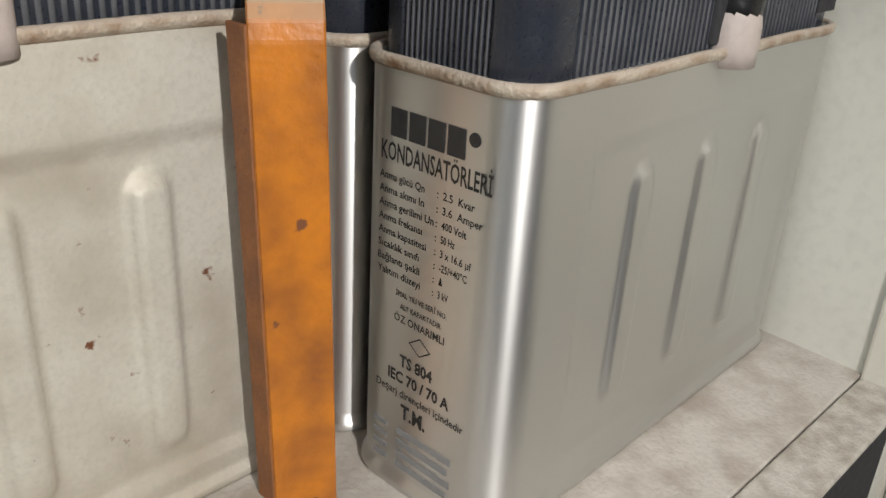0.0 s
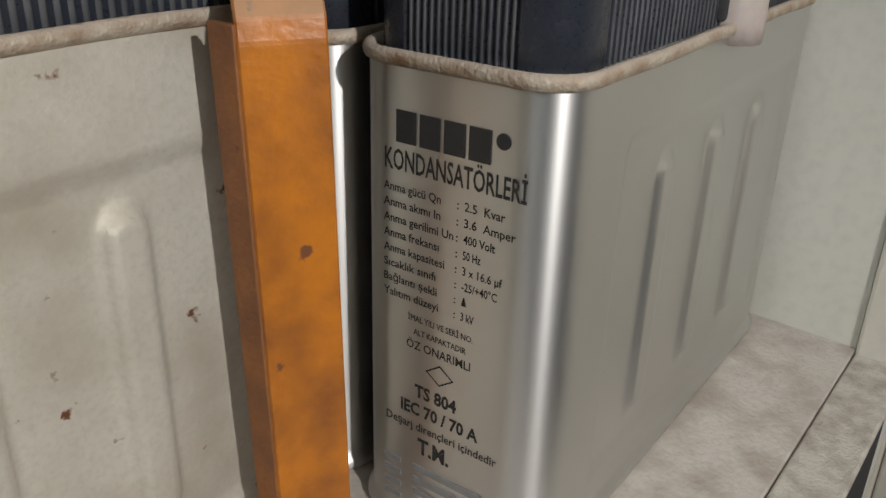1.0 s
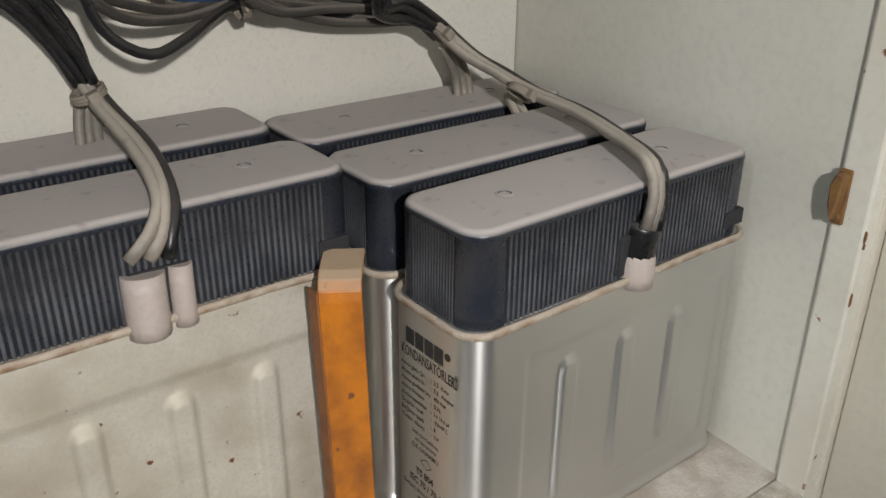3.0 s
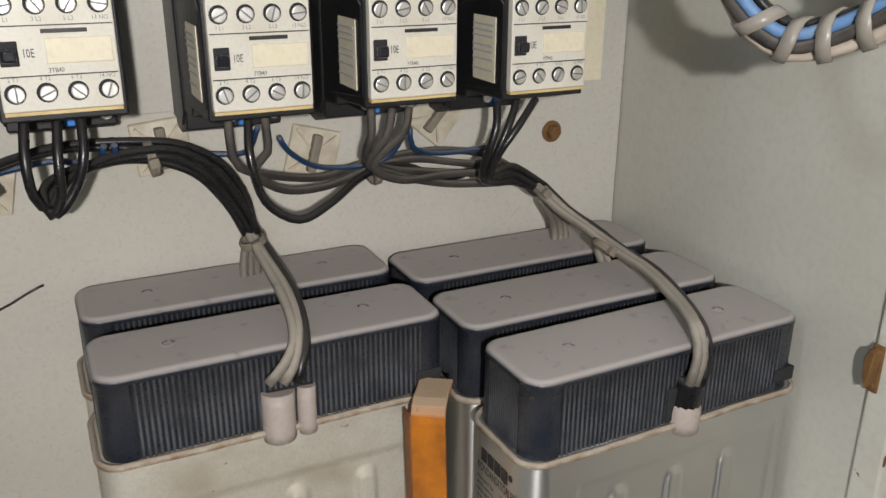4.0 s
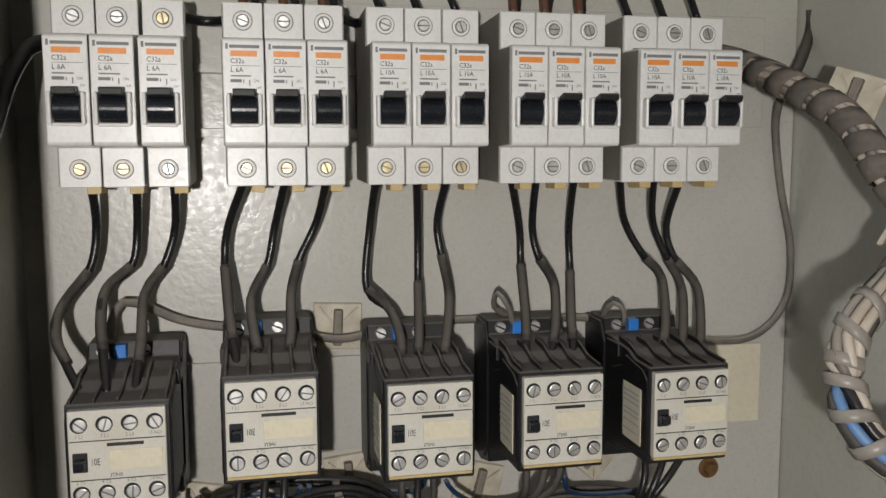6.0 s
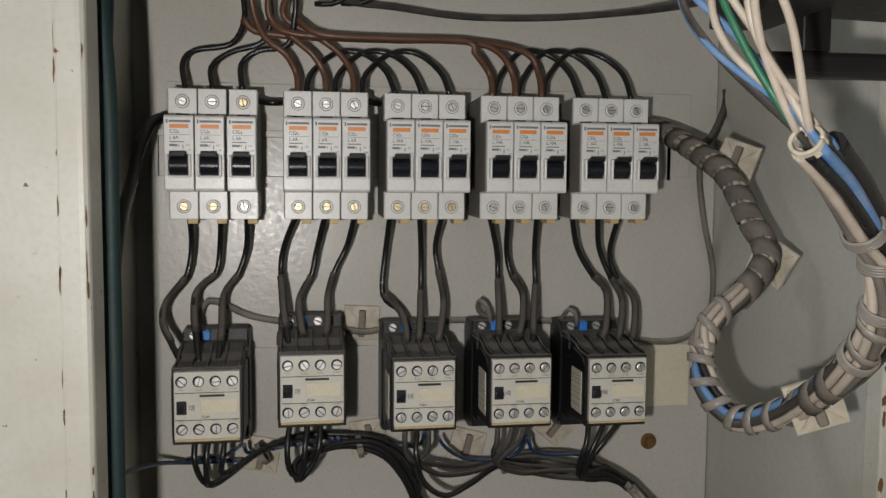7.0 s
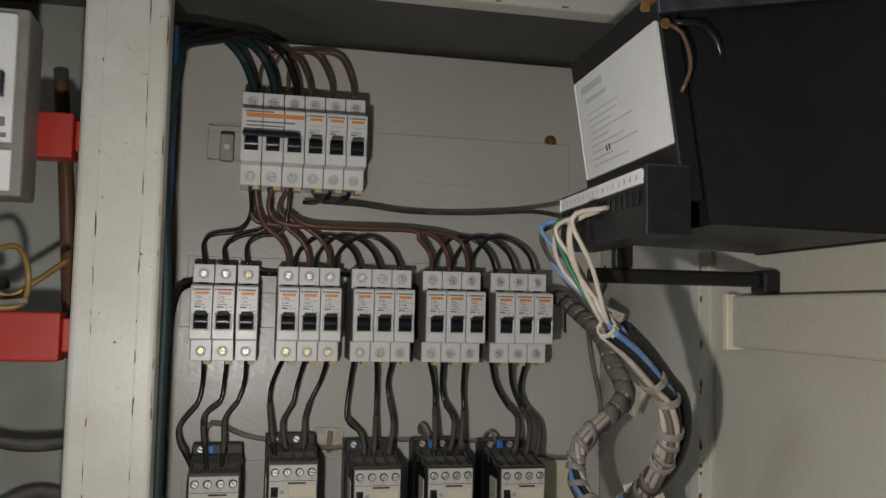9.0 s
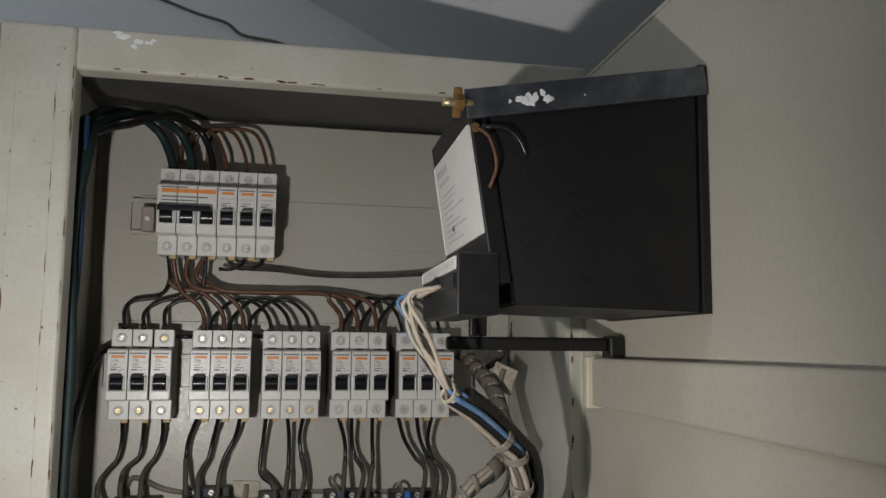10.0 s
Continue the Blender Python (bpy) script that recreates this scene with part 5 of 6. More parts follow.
wire("grey_cable", [(-0.105, 0.232, 1.656), (-0.1, 0.236, 1.68), (-0.091, 0.238, 1.683), (-0.071, 0.242, 1.673), (-0.049, 0.244, 1.668), (-0.03, 0.244, 1.668), (0.007, 0.24, 1.66), (0.037, 0.245, 1.665), (0.068, 0.246, 1.666), (0.119, 0.246, 1.665), (0.152, 0.246, 1.663), (0.186, 0.246, 1.655), (0.225, 0.246, 1.647), (0.251, 0.246, 1.65), (0.268, 0.246, 1.669), (0.27, 0.246, 1.699), (0.262, 0.246, 1.735), (0.256, 0.244, 1.768), (0.253, 0.236, 1.786)], 0.0022, WIRE_GREY, "dusty grey control cable pinned along the plate", "cable", "")
wire("loop_wire", [(0.095, 0.222, 1.666), (0.091, 0.218, 1.677), (0.086, 0.22, 1.684), (0.087, 0.23, 1.675), (0.099, 0.238, 1.667)], 0.0014, WIRE_GREY, "thin grey wire looped into the coil terminal", "wire", "coil wire loops")
wire("loop_wire", [(0.156, 0.222, 1.664), (0.155, 0.22, 1.672), (0.15, 0.222, 1.676), (0.148, 0.232, 1.667), (0.149, 0.238, 1.657)], 0.0014, WIRE_GREY, "thin grey wire looped into the coil terminal", "wire", "coil wire loops")
wire("lower_wire", [(-0.101, 0.195, 1.602), (-0.101, 0.19, 1.589), (-0.097, 0.195, 1.575), (-0.091, 0.2, 1.57), (-0.082, 0.205, 1.574), (-0.071, 0.215, 1.58), (-0.057, 0.225, 1.585), (-0.036, 0.23, 1.591), (-0.01, 0.23, 1.591), (0.012, 0.23, 1.586), (0.028, 0.23, 1.573), (0.039, 0.23, 1.554), (0.044, 0.225, 1.542)], 0.0019, WIRE, "dusty black wire looping out of the contactor below", "wire", "wires below the contactors")
wire("lower_wire", [(-0.093, 0.195, 1.602), (-0.094, 0.19, 1.589), (-0.093, 0.195, 1.573), (-0.084, 0.2, 1.575), (-0.068, 0.212, 1.583), (-0.051, 0.222, 1.588), (-0.031, 0.226, 1.591), (-0.005, 0.226, 1.589), (0.016, 0.226, 1.584), (0.033, 0.226, 1.568), (0.041, 0.226, 1.549), (0.044, 0.223, 1.541)], 0.0019, WIRE, "dusty black wire looping out of the contactor below", "wire", "wires below the contactors")
wire("lower_wire", [(-0.083, 0.195, 1.601), (-0.084, 0.19, 1.59), (-0.085, 0.195, 1.579), (-0.077, 0.202, 1.58), (-0.063, 0.212, 1.587), (-0.046, 0.22, 1.591), (-0.026, 0.224, 1.593), (-0.002, 0.224, 1.592), (0.016, 0.224, 1.589), (0.033, 0.224, 1.579), (0.043, 0.224, 1.562), (0.046, 0.222, 1.542)], 0.0019, WIRE, "dusty black wire looping out of the contactor below", "wire", "wires below the contactors")
wire("lower_wire", [(-0.042, 0.195, 1.612), (-0.044, 0.187, 1.597), (-0.043, 0.187, 1.583), (-0.038, 0.19, 1.577), (-0.031, 0.2, 1.584), (-0.017, 0.215, 1.586), (0.002, 0.222, 1.584), (0.021, 0.222, 1.576), (0.034, 0.222, 1.56), (0.041, 0.221, 1.545)], 0.0019, WIRE, "dusty black wire looping out of the contactor below", "wire", "wires below the contactors")
wire("lower_wire", [(-0.031, 0.195, 1.611), (-0.033, 0.187, 1.596), (-0.034, 0.187, 1.581), (-0.038, 0.187, 1.575), (-0.04, 0.195, 1.582), (-0.032, 0.205, 1.586), (-0.011, 0.218, 1.586), (0.01, 0.22, 1.585), (0.026, 0.22, 1.575), (0.038, 0.22, 1.557), (0.044, 0.22, 1.544)], 0.0019, WIRE, "dusty black wire looping out of the contactor below", "wire", "wires below the contactors")
wire("lower_wire", [(-0.023, 0.195, 1.61), (-0.024, 0.188, 1.597), (-0.028, 0.188, 1.585), (-0.036, 0.188, 1.575), (-0.038, 0.195, 1.579), (-0.027, 0.208, 1.585), (-0.009, 0.216, 1.589), (0.013, 0.218, 1.588), (0.029, 0.218, 1.578), (0.04, 0.218, 1.561), (0.046, 0.218, 1.546)], 0.0019, WIRE, "dusty black wire looping out of the contactor below", "wire", "wires below the contactors")
wire("lower_wire", [(0.032, 0.195, 1.604), (0.031, 0.19, 1.595), (0.034, 0.19, 1.585), (0.054, 0.205, 1.575), (0.078, 0.22, 1.568), (0.102, 0.228, 1.57), (0.125, 0.23, 1.572), (0.152, 0.23, 1.571), (0.175, 0.228, 1.565), (0.197, 0.224, 1.549)], 0.0019, WIRE_DUSTY, "dusty black wire looping out of the contactor below", "wire", "wires below the contactors")
wire("lower_wire", [(0.04, 0.195, 1.603), (0.038, 0.187, 1.589), (0.043, 0.187, 1.57), (0.057, 0.187, 1.56), (0.074, 0.195, 1.563), (0.098, 0.215, 1.568), (0.12, 0.224, 1.568), (0.147, 0.226, 1.558), (0.171, 0.226, 1.561), (0.196, 0.222, 1.548)], 0.0019, WIRE, "dusty black wire looping out of the contactor below", "wire", "wires below the contactors")
wire("lower_wire", [(0.047, 0.195, 1.603), (0.046, 0.19, 1.59), (0.04, 0.192, 1.582), (0.055, 0.2, 1.57), (0.079, 0.212, 1.566), (0.104, 0.224, 1.568), (0.127, 0.226, 1.57), (0.154, 0.226, 1.565), (0.177, 0.224, 1.561), (0.197, 0.22, 1.547)], 0.0019, WIRE_DUSTY, "dusty black wire looping out of the contactor below", "wire", "wires below the contactors")
wire("lower_wire", [(0.094, 0.195, 1.603), (0.092, 0.19, 1.592), (0.091, 0.195, 1.582), (0.108, 0.21, 1.571), (0.135, 0.22, 1.564), (0.161, 0.22, 1.56), (0.182, 0.22, 1.556), (0.196, 0.219, 1.545)], 0.0019, WIRE_DUSTY, "dusty black wire looping out of the contactor below", "wire", "wires below the contactors")
wire("lower_wire", [(0.104, 0.195, 1.602), (0.099, 0.19, 1.591), (0.092, 0.195, 1.579), (0.111, 0.208, 1.568), (0.14, 0.218, 1.558), (0.164, 0.218, 1.555), (0.185, 0.218, 1.553), (0.197, 0.217, 1.545)], 0.0019, WIRE_DUSTY, "dusty black wire looping out of the contactor below", "wire", "wires below the contactors")
wire("lower_wire", [(0.112, 0.195, 1.602), (0.107, 0.19, 1.592), (0.094, 0.194, 1.578), (0.113, 0.206, 1.566), (0.143, 0.216, 1.563), (0.166, 0.216, 1.561), (0.183, 0.216, 1.559), (0.198, 0.216, 1.548)], 0.0019, WIRE_DUSTY, "dusty black wire looping out of the contactor below", "wire", "wires below the contactors")
wire("lower_wire", [(0.157, 0.195, 1.601), (0.154, 0.19, 1.59), (0.15, 0.192, 1.575), (0.153, 0.2, 1.563), (0.167, 0.21, 1.557), (0.179, 0.215, 1.555), (0.196, 0.216, 1.548)], 0.0019, WIRE, "dusty black wire looping out of the contactor below", "wire", "wires below the contactors")
wire("lower_wire", [(0.168, 0.195, 1.602), (0.16, 0.19, 1.589), (0.154, 0.192, 1.574), (0.156, 0.2, 1.563), (0.174, 0.212, 1.561), (0.196, 0.215, 1.549)], 0.0019, WIRE, "dusty black wire looping out of the contactor below", "wire", "wires below the contactors")
wire("lower_wire", [(0.178, 0.195, 1.601), (0.166, 0.19, 1.59), (0.157, 0.192, 1.577), (0.158, 0.2, 1.566), (0.177, 0.212, 1.564), (0.198, 0.215, 1.551)], 0.0019, WIRE, "dusty black wire looping out of the contactor below", "wire", "wires below the contactors")
wire("lower_wire", [(-0.112, 0.24, 1.575), (-0.097, 0.235, 1.577), (-0.087, 0.23, 1.579), (-0.077, 0.212, 1.59)], 0.0013, WIRE_BLUE, "blue control wire along the bundle, dusty", "wire", "wires below the contactors")
wire("lower_wire", [(-0.072, 0.212, 1.592), (-0.071, 0.218, 1.585), (-0.062, 0.225, 1.583), (-0.036, 0.228, 1.586), (-0.019, 0.22, 1.585), (-0.015, 0.212, 1.594)], 0.0013, WIRE_BLUE, "blue control wire along the bundle, dusty", "wire", "wires below the contactors")
wire("lower_wire", [(-0.011, 0.212, 1.594), (-0.009, 0.218, 1.587), (0.005, 0.222, 1.584), (0.027, 0.226, 1.583), (0.044, 0.222, 1.583), (0.048, 0.212, 1.596)], 0.0013, WIRE_BLUE, "blue control wire along the bundle, dusty", "wire", "wires below the contactors")
wire("lower_wire", [(0.057, 0.212, 1.591), (0.062, 0.216, 1.583), (0.076, 0.222, 1.573), (0.095, 0.224, 1.57), (0.112, 0.22, 1.574), (0.119, 0.212, 1.59)], 0.0013, WIRE_BLUE, "blue control wire along the bundle, dusty", "wire", "wires below the contactors")
wire("lower_wire", [(0.12, 0.212, 1.589), (0.123, 0.216, 1.579), (0.135, 0.222, 1.573), (0.155, 0.222, 1.572), (0.169, 0.222, 1.573)], 0.0013, WIRE_BLUE, "blue control wire along the bundle, dusty", "wire", "wires below the contactors")
wire("capacitor_cable", [(0.042, 0.224, 1.546), (0.043, 0.207, 1.54), (0.044, 0.182, 1.534), (0.043, 0.16, 1.529), (0.04, 0.146, 1.524), (0.034, 0.14, 1.518), (0.027, 0.139, 1.512)], 0.0021, WIRE_GREY, "dusty grey cable running down to the capacitors", "cable", "capacitor cables")
wire("capacitor_cable", [(0.044, 0.224, 1.546), (0.045, 0.207, 1.54), (0.047, 0.182, 1.534), (0.046, 0.16, 1.529), (0.042, 0.146, 1.524), (0.038, 0.14, 1.517), (0.033, 0.139, 1.511)], 0.0021, WIRE_GREY, "dusty grey cable running down to the capacitors", "cable", "capacitor cables")
wire("capacitor_cable", [(0.046, 0.224, 1.546), (0.048, 0.207, 1.539), (0.05, 0.182, 1.533), (0.048, 0.16, 1.529), (0.045, 0.146, 1.523), (0.041, 0.14, 1.517), (0.039, 0.139, 1.51)], 0.0021, WIRE, "dusty grey cable running down to the capacitors", "cable", "capacitor cables")
wire("capacitor_cable", [(0.043, 0.228, 1.541), (0.04, 0.226, 1.528), (0.039, 0.222, 1.512)], 0.0021, WIRE_GREY, "dusty grey cable running down to the capacitors", "cable", "capacitor cables")
wire("capacitor_cable", [(0.045, 0.228, 1.539), (0.043, 0.226, 1.524), (0.043, 0.222, 1.511)], 0.0021, WIRE_GREY, "dusty grey cable running down to the capacitors", "cable", "capacitor cables")
wire("capacitor_cable", [(0.047, 0.227, 1.538), (0.046, 0.226, 1.521), (0.047, 0.222, 1.512)], 0.0021, WIRE_GREY, "dusty grey cable running down to the capacitors", "cable", "capacitor cables")
wire("capacitor_cable", [(0.192, 0.216, 1.551), (0.2018, 0.2056, 1.539), (0.2096, 0.1913, 1.532), (0.2124, 0.1749, 1.527), (0.2122, 0.1465, 1.525), (0.2052, 0.1165, 1.523), (0.1942, 0.0905, 1.522), (0.1922, 0.0845, 1.512), (0.1882, 0.0835, 1.501)], 0.0021, WIRE_GREY, "dusty grey cable running down to the capacitors", "cable", "capacitor cables")
wire("capacitor_cable", [(0.196, 0.216, 1.551), (0.2058, 0.2056, 1.539), (0.2136, 0.1913, 1.531), (0.2164, 0.1749, 1.527), (0.2152, 0.1465, 1.525), (0.2082, 0.1165, 1.523), (0.1962, 0.0895, 1.522), (0.1952, 0.0845, 1.512), (0.1912, 0.0835, 1.5)], 0.0021, WIRE_GREY, "dusty grey cable running down to the capacitors", "cable", "capacitor cables")
wire("capacitor_cable", [(0.199, 0.216, 1.55), (0.2088, 0.2056, 1.538), (0.2166, 0.1913, 1.531), (0.2194, 0.1749, 1.526), (0.2192, 0.1465, 1.524), (0.2112, 0.1165, 1.522), (0.1982, 0.0895, 1.522), (0.1982, 0.0845, 1.511), (0.1952, 0.0835, 1.499)], 0.0021, WIRE, "dusty grey cable running down to the capacitors", "cable", "capacitor cables")
wire("capacitor_cable", [(0.222, 0.195, 1.52), (0.219, 0.18, 1.512), (0.213, 0.168, 1.505), (0.204, 0.16, 1.5)], 0.0021, WIRE_GREY, "dusty grey cable running down to the capacitors", "cable", "capacitor cables")
wire("capacitor_cable", [(0.22, 0.196, 1.52), (0.216, 0.182, 1.511), (0.21, 0.17, 1.504), (0.2, 0.16, 1.5)], 0.0021, WIRE_GREY, "dusty grey cable running down to the capacitors", "cable", "capacitor cables")
wire("capacitor_cable", [(0.202, 0.222, 1.54), (0.213, 0.226, 1.523), (0.211, 0.222, 1.509), (0.208, 0.22, 1.501)], 0.0021, WIRE_GREY, "dusty grey cable running down to the capacitors", "cable", "capacitor cables")
wire("capacitor_cable", [(0.205, 0.222, 1.54), (0.217, 0.226, 1.522), (0.215, 0.222, 1.508), (0.212, 0.22, 1.501)], 0.0021, WIRE_GREY, "dusty grey cable running down to the capacitors", "cable", "capacitor cables")
wire("capacitor_cable", [(0.209, 0.222, 1.54), (0.22, 0.226, 1.522), (0.219, 0.222, 1.508), (0.215, 0.22, 1.5)], 0.0021, WIRE_GREY, "dusty grey cable running down to the capacitors", "cable", "capacitor cables")
tie_ring((0.043, 0.216, 1.543), 0.0056, TIE_DARK, -20)
tie_ring((0.004, 0.224, 1.584), 0.0075, TIE_DARK, 80)
tie_ring((-0.061, 0.22, 1.583), 0.0072, TIE_DARK, 60)
tie_ring((0.103, 0.218, 1.569), 0.0066, TIE_DARK, 75)
tie_ring((0.196, 0.217, 1.548), 0.006, TIE_DARK, 50)
tie_ring((0.21, 0.176, 1.527), 0.0056, TIE_DARK, 40)
LOOP = [(0.209, 0.222, 1.803), (0.216, 0.212, 1.799), (0.22, 0.175, 1.785), (0.226, 0.145, 1.769), (0.228, 0.122, 1.745), (0.23, 0.104, 1.723), (0.21, 0.092, 1.704), (0.189, 0.084, 1.692), (0.18, 0.08, 1.675), (0.179, 0.07, 1.655), (0.188, 0.055, 1.643), (0.197, 0.03, 1.652), (0.198, 0.0, 1.67), (0.196, -0.028, 1.692), (0.194, -0.043, 1.714), (0.188, -0.05, 1.734), (0.176, -0.056, 1.746), (0.154, -0.07, 1.765), (0.134, -0.083, 1.778)]
NECK = (0.177, 0.0, 1.783)


def bundle(name, line, count, spread, radius, mats, label, wraps, group=""):
    """Wires twisted along a line, held by spiral wrap."""
    ob = empty(name, pose(0, 0, 0), label, "cable harness", group)
    base = catmull(line, 0.012)
    for k in range(count):
        pts = []
        for i, p in enumerate(base):
            d = (base[min(i + 1, len(base) - 1)] - base[max(i - 1, 0)]).normalized()
            s = d.cross(Vector((0.2, 0.3, 0.93))).normalized()
            u = s.cross(d)
            a = 2 * math.pi * k / count + i * 0.22
            pts.append(p + spread * (math.cos(a) * s + math.sin(a) * u))
        part("wire", tube(pts, radius, 8), mats[k % len(mats)], ob)
    fine = catmull(line, 0.0012)
    for w0, w1, wide, wmat in wraps:
        seg = fine[int(w0 * (len(fine) - 1)):int(w1 * (len(fine) - 1))]
        pts = []
        for i, p in enumerate(seg):
            d = (seg[min(i + 1, len(seg) - 1)] - seg[max(i - 1, 0)]).normalized()
            s = d.cross(Vector((0.2, 0.3, 0.93))).normalized()
            u = s.cross(d)
            a = i * 0.62
            pts.append(p + (spread + radius * 1.15) * (math.cos(a) * s + math.sin(a) * u))
        if len(pts) > 4:
            bm = bmesh.new()
            a_ring = []
            for i, p in enumerate(pts):
                d = (seg[min(i + 1, len(seg) - 1)] - seg[max(i - 1, 0)]).normalized()
                out = (p - seg[i]).normalized()
                a_ring.append([bm.verts.new(q) for q in (p - d * wide, p - d * wide + out * 0.0006, p + d * wide + out * 0.0006, p + d * wide)])
            for a, c in zip(a_ring, a_ring[1:]):
                for j in range(4):
                    bm.faces.new((a[j], a[(j + 1) % 4], c[(j + 1) % 4], c[j])).smooth = True
            bmesh.ops.recalc_face_normals(bm, faces=bm.faces[:])
            part("spiral_wrap", bm, wmat, ob, "dusty spiral wrap")
    return ob


bundle("cable_harness", LOOP, 7, 0.0048, 0.0021, (WIRE_WHITE, WIRE_DUSTY, WIRE_SKY, WIRE, WIRE_WHITE, WIRE_GREY), "spiral-wrapped cable harness hanging in a loop", ((0.0, 0.36, 0.0057, TAPE), (0.38, 0.62, 0.0024, WRAP), (0.635, 0.70, 0.0045, TAPE), (0.72, 0.78, 0.002, WRAP)))
# the fan of wires from the regulator's terminals into the harness
end = Vector(LOOP[-1])
fan_mats = (WIRE_SKY, WIRE_DUSTY, WIRE_SKY, WIRE_WHITE, WIRE_GREEN, WIRE_WHITE, WIRE_WHITE, WIRE_WHITE, WIRE_WHITE)
for k, mat in enumerate(fan_mats):
    u = 0.0805 + (0.4 + k * 1.25) * 0.0080
    start = HINGE @ Vector((u, -BOXN1 - 0.0055, 1.8445))
    over = HINGE @ Vector((u - 0.003, -BOXN1 - 0.019 - 0.003 * (k % 3), 1.838 - 0.003 * (k % 2)))
    aim = end + Vector((0.0042 * math.cos(k * 2.1), 0.0042 * math.sin(k * 2.1), 0.004))
    drop = over.lerp(aim, 0.45) + Vector((-0.010 + 0.006 * (k % 3), 0.003 * (k % 2), 0.0))
    last = aim + (Vector(LOOP[-2]) - end) * 0.6
    wire("regulator_wire", [start, over, drop, aim, last], 0.00145, mat, "thin insulated wire from the regulator terminal to the harness", "wire", "regulator wires", seg=8)
# taped black cable beside the harness, and yellowed pads that carry it
wire("taped_cable", [Vector(p) + Vector((0.013, 0.007, 0.0)) for p in LOOP[11:]], 0.0054, WIRE, "black taped cable running behind the harness", "cable")
pad = Vector(LOOP[5])
tie_base(0, 0, m=pose(pad.x + 0.010, pad.y + 0.010, pad.z - 0.004, 0, 30, -60))
pad = Vector(LOOP[3])
tie_base(0, 0, m=pose(pad.x + 0.014, pad.y + 0.014, pad.z + 0.010, 0, 20, -50))
pad = Vector(LOOP[12])
tie_base(0, 0, m=pose(pad.x + 0.008, pad.y + 0.016, pad.z - 0.010, 0, -20, -20))
for k in (13, 14, 15, 16, 18):
    a, c = Vector(LOOP[k - 1]), Vector(LOOP[k])
    d = (c - a).normalized()
    tie_m = Matrix.Translation(c) @ d.to_track_quat("Z", "Y").to_matrix().to_4x4()
    ob = empty("cable_tie", tie_m, "yellowed nylon tie round the harness", "cable tie", "cable ties")
    bm = bmesh.new()
    tr = 0.0054 if k == 18 else 0.0078
    for kk in (-0.0018, -0.0006, 0.0006, 0.0018):
        tube([(tr * math.cos(q * math.pi / 6), tr * math.sin(q * math.pi / 6), kk) for q in range(13)], 0.0009, 6, bm=bm)
    part("band", bm, TIE if k == 18 else WRAP, ob)
wire("taped_cable", [(-0.117, 0.222, 1.805), (-0.126, 0.21, 1.8), (-0.13, 0.19, 1.784), (-0.131, 0.17, 1.765), (-0.132, 0.14, 1.74), (-0.132, 0.12, 1.711), (-0.133, 0.11, 1.651), (-0.133, 0.11, 1.592)], 0.0035, WIRE, "black taped cable dropping behind the pillar", "cable", "")
wire("grey_cable", [(0.24, 0.222, 1.787), (0.258, 0.23, 1.799), (0.273, 0.24, 1.822), (0.273, 0.24, 1.834)], 0.003, WIRE_DUSTY, "dusty dark cable up the plate", "cable", "")
wire("blue_wire", [(-0.129, 0.1, 1.613), (-0.123, 0.19, 1.589), (-0.103, 0.238, 1.573), (-0.075, 0.236, 1.574)], 0.0014, WIRE_BLUE, "blue wire coming round the pillar", "wire", "")
wire("blue_cable", [(-0.128, 0.105, 1.992), (-0.128, 0.105, 1.877), (-0.129, 0.1, 1.818), (-0.13, 0.098, 1.746), (-0.131, 0.1, 1.673), (-0.133, 0.1, 1.592), (-0.135, 0.1, 1.517), (-0.135, 0.1, 1.42)], 0.0028, WIRE_BLUE, "blue cable of the upright bundle behind the pillar", "cable", "upright cables behind the pillar")
wire("blue_cable", [(-0.13, 0.109, 1.992), (-0.13, 0.109, 1.877), (-0.131, 0.1, 1.818), (-0.133, 0.098, 1.746), (-0.134, 0.1, 1.673), (-0.135, 0.1, 1.592), (-0.137, 0.1, 1.517), (-0.137, 0.1, 1.42)], 0.0028, WIRE_TEAL, "blue cable of the upright bundle behind the pillar", "cable", "upright cables behind the pillar")
wire("blue_cable", [(-0.133, 0.113, 1.992), (-0.133, 0.113, 1.878), (-0.133, 0.1, 1.817), (-0.134, 0.098, 1.746), (-0.136, 0.1, 1.673), (-0.138, 0.1, 1.592), (-0.139, 0.1, 1.517), (-0.139, 0.1, 1.42)], 0.0028, WIRE_BLUE, "blue cable of the upright bundle behind the pillar", "cable", "upright cables behind the pillar")
wire("blue_cable", [(-0.136, 0.117, 1.992), (-0.136, 0.117, 1.879), (-0.135, 0.1, 1.817), (-0.137, 0.098, 1.746), (-0.138, 0.1, 1.673), (-0.14, 0.1, 1.592), (-0.141, 0.1, 1.517), (-0.141, 0.1, 1.42)], 0.0028, WIRE_TEAL, "blue cable of the upright bundle behind the pillar", "cable", "upright cables behind the pillar")
wire("blue_cable", [(-0.139, 0.121, 1.992), (-0.139, 0.121, 1.879), (-0.138, 0.1, 1.817), (-0.139, 0.098, 1.746), (-0.14, 0.1, 1.673), (-0.142, 0.1, 1.592), (-0.144, 0.1, 1.517), (-0.144, 0.1, 1.42)], 0.0028, WIRE_BLUE, "blue cable of the upright bundle behind the pillar", "cable", "upright cables behind the pillar")
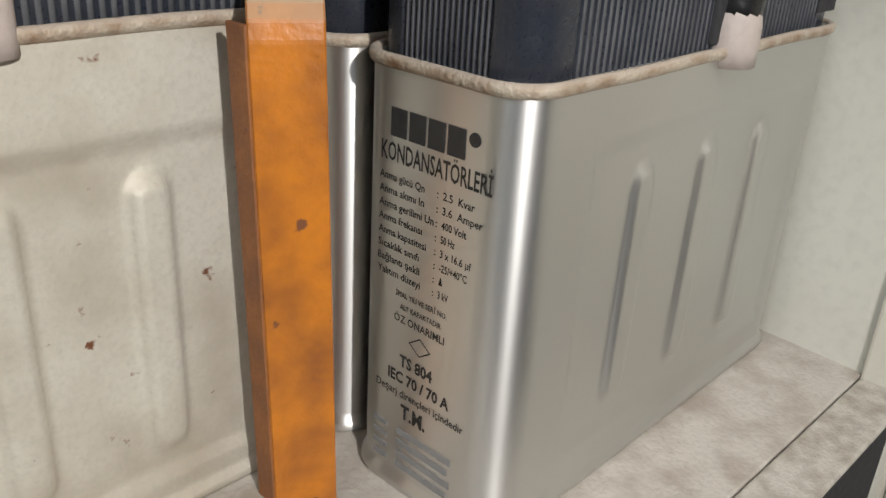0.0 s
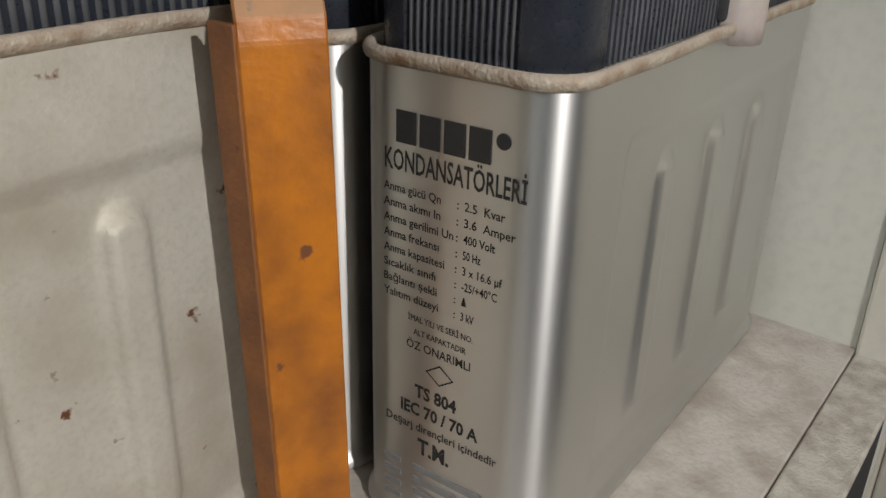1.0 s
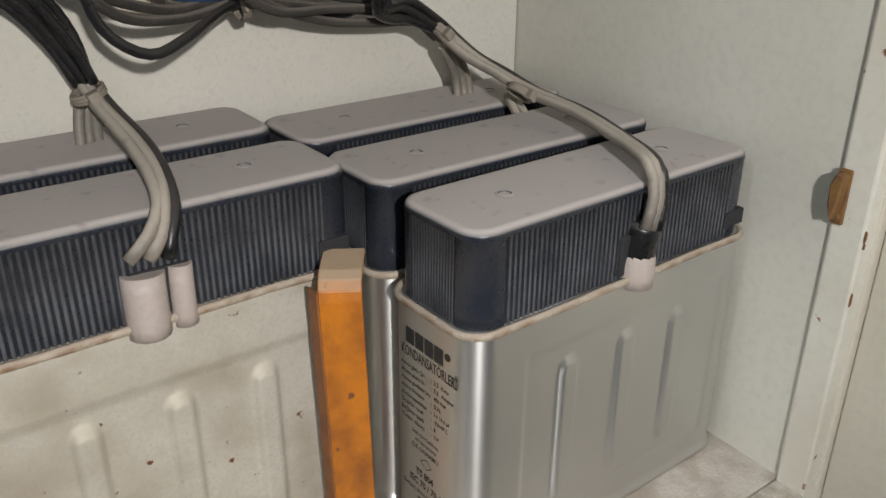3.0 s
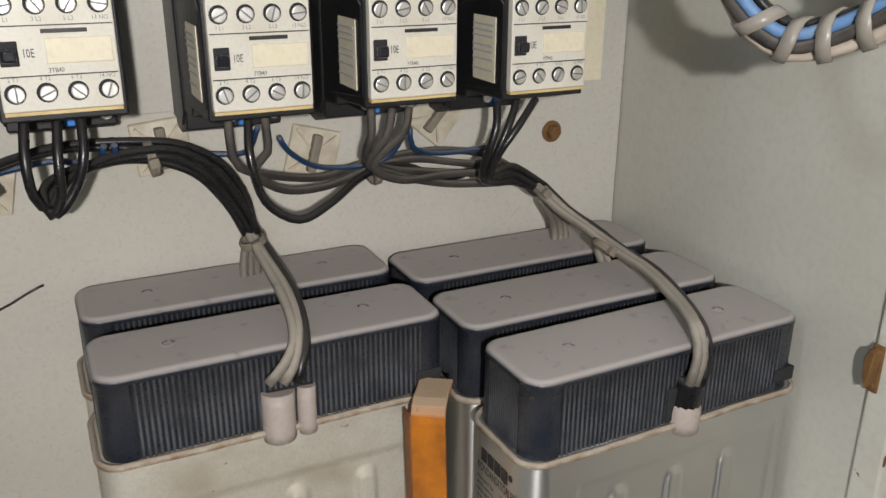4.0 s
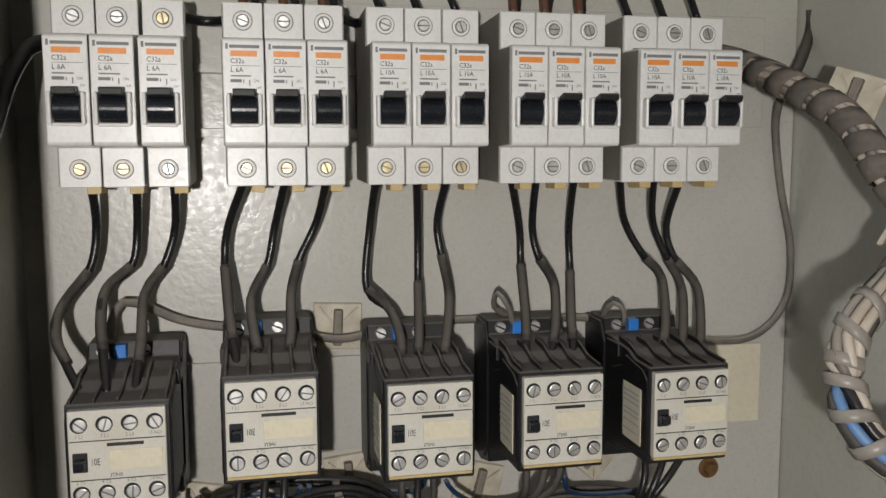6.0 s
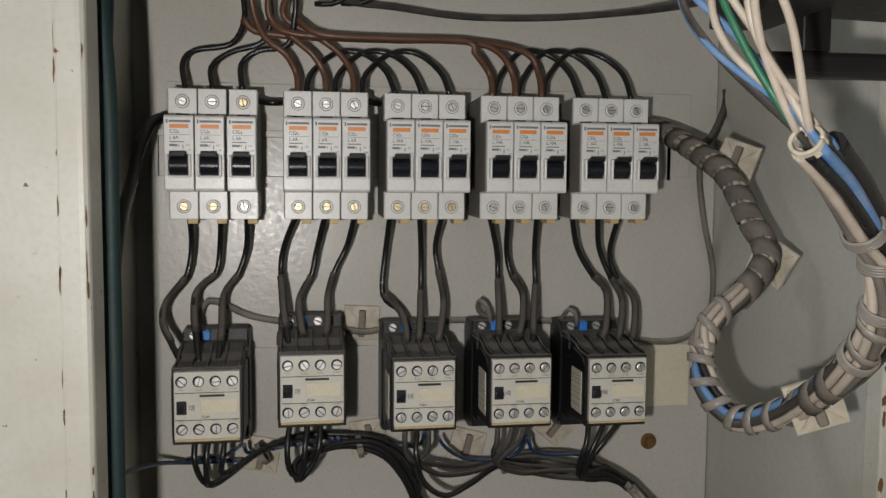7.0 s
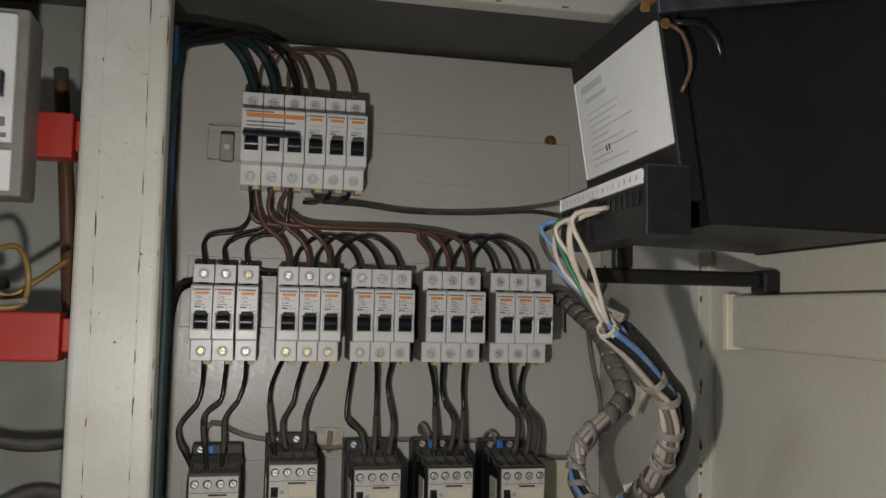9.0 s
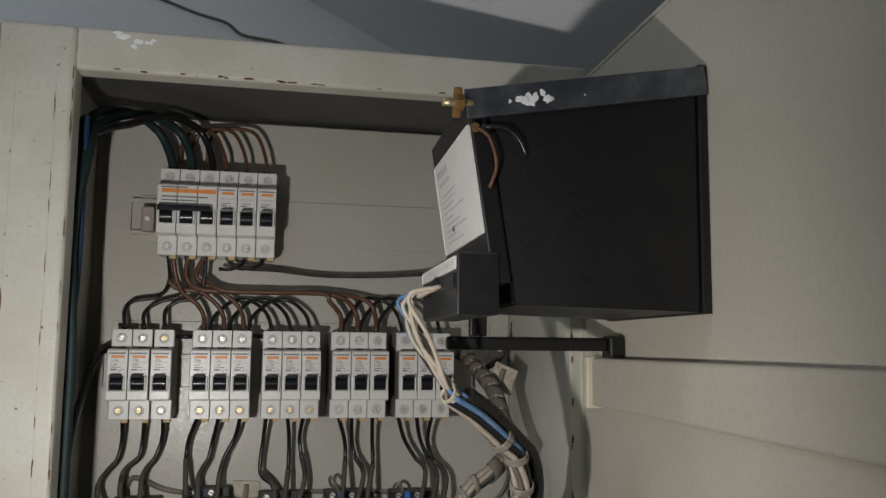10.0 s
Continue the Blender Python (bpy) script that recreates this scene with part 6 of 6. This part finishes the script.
wire("blue_cable", [(-0.142, 0.125, 1.992), (-0.142, 0.125, 1.88), (-0.14, 0.1, 1.817), (-0.142, 0.098, 1.746), (-0.142, 0.1, 1.673), (-0.144, 0.1, 1.593), (-0.146, 0.1, 1.517), (-0.146, 0.1, 1.42)], 0.0028, WIRE_TEAL, "blue cable of the upright bundle behind the pillar", "cable", "upright cables behind the pillar")
wire("jumper_wire", [(-0.064, 0.212, 1.816), (-0.057, 0.22, 1.815), (-0.048, 0.22, 1.815), (-0.041, 0.212, 1.815)], 0.0022, WIRE, "short black jumper between two breakers", "wire", "jumpers")
wire("jumper_wire", [(0.007, 0.212, 1.817), (0.015, 0.22, 1.816), (0.017, 0.22, 1.816), (0.023, 0.212, 1.817)], 0.0022, WIRE, "short black jumper between two breakers", "wire", "jumpers")
wire("yellow_wire", [(-0.257, 0.075, 1.867), (-0.252, 0.07, 1.835), (-0.24, 0.05, 1.823), (-0.249, 0.045, 1.815), (-0.266, 0.05, 1.801), (-0.285, 0.06, 1.791)], 0.002, WIRE_YELLOW, "yellow wire curling below the switch", "wire", "wires in the next compartment")
wire("yellow_wire", [(-0.268, 0.075, 1.865), (-0.261, 0.07, 1.842), (-0.24, 0.05, 1.819), (-0.235, 0.045, 1.802), (-0.23, 0.05, 1.784), (-0.211, 0.055, 1.785), (-0.207, 0.05, 1.806), (-0.216, 0.055, 1.822), (-0.231, 0.06, 1.817), (-0.237, 0.065, 1.803), (-0.224, 0.07, 1.79), (-0.208, 0.075, 1.8), (-0.19, 0.085, 1.816)], 0.002, WIRE_YELLOW, "yellow wire curling below the switch", "wire", "wires in the next compartment")
wire("yellow_wire", [(-0.233, 0.075, 1.861), (-0.245, 0.08, 1.844), (-0.265, 0.08, 1.832), (-0.285, 0.08, 1.821)], 0.002, WIRE_YELLOW, "yellow wire curling below the switch", "wire", "wires in the next compartment")
wire("yellow_wire", [(-0.253, 0.08, 1.866), (-0.246, 0.085, 1.841), (-0.26, 0.085, 1.826), (-0.289, 0.09, 1.825)], 0.002, WIRE_YELLOW, "yellow wire curling below the switch", "wire", "wires in the next compartment")
wire("yellow_wire", [(-0.269, 0.05, 1.803), (-0.249, 0.045, 1.808), (-0.236, 0.045, 1.819), (-0.232, 0.045, 1.798), (-0.226, 0.05, 1.786), (-0.206, 0.05, 1.787)], 0.002, WIRE_GREY, "yellow wire curling below the switch", "wire", "wires in the next compartment")
wire("black_cable", [(-0.294, 0.1, 1.713), (-0.269, 0.1, 1.712), (-0.249, 0.09, 1.702), (-0.23, 0.085, 1.693), (-0.208, 0.085, 1.689), (-0.183, 0.1, 1.689)], 0.0036, WIRE_DUSTY, "dusty black cable sagging across the next compartment", "cable", "wires in the next compartment")
wire("black_cable", [(-0.279, 0.06, 1.789), (-0.256, 0.06, 1.793), (-0.239, 0.062, 1.795), (-0.224, 0.07, 1.799)], 0.0045, WIRE, "black taped cable end", "cable", "wires in the next compartment")
wire("brown_cable", [(-0.217, 0.16, 1.958), (-0.211, 0.16, 1.894), (-0.206, 0.16, 1.83), (-0.201, 0.15, 1.787), (-0.195, 0.14, 1.746)], 0.0055, WIRE_BROWN, "thick brown cable running down the compartment", "cable", "wires in the next compartment")
wire("black_cable", [(-0.244, 0.12, 1.623), (-0.235, 0.13, 1.636), (-0.218, 0.14, 1.644), (-0.198, 0.14, 1.642), (-0.182, 0.14, 1.633)], 0.0075, WIRE_DUSTY, "thick dusty cable arching at the compartment bottom", "cable", "wires in the next compartment")
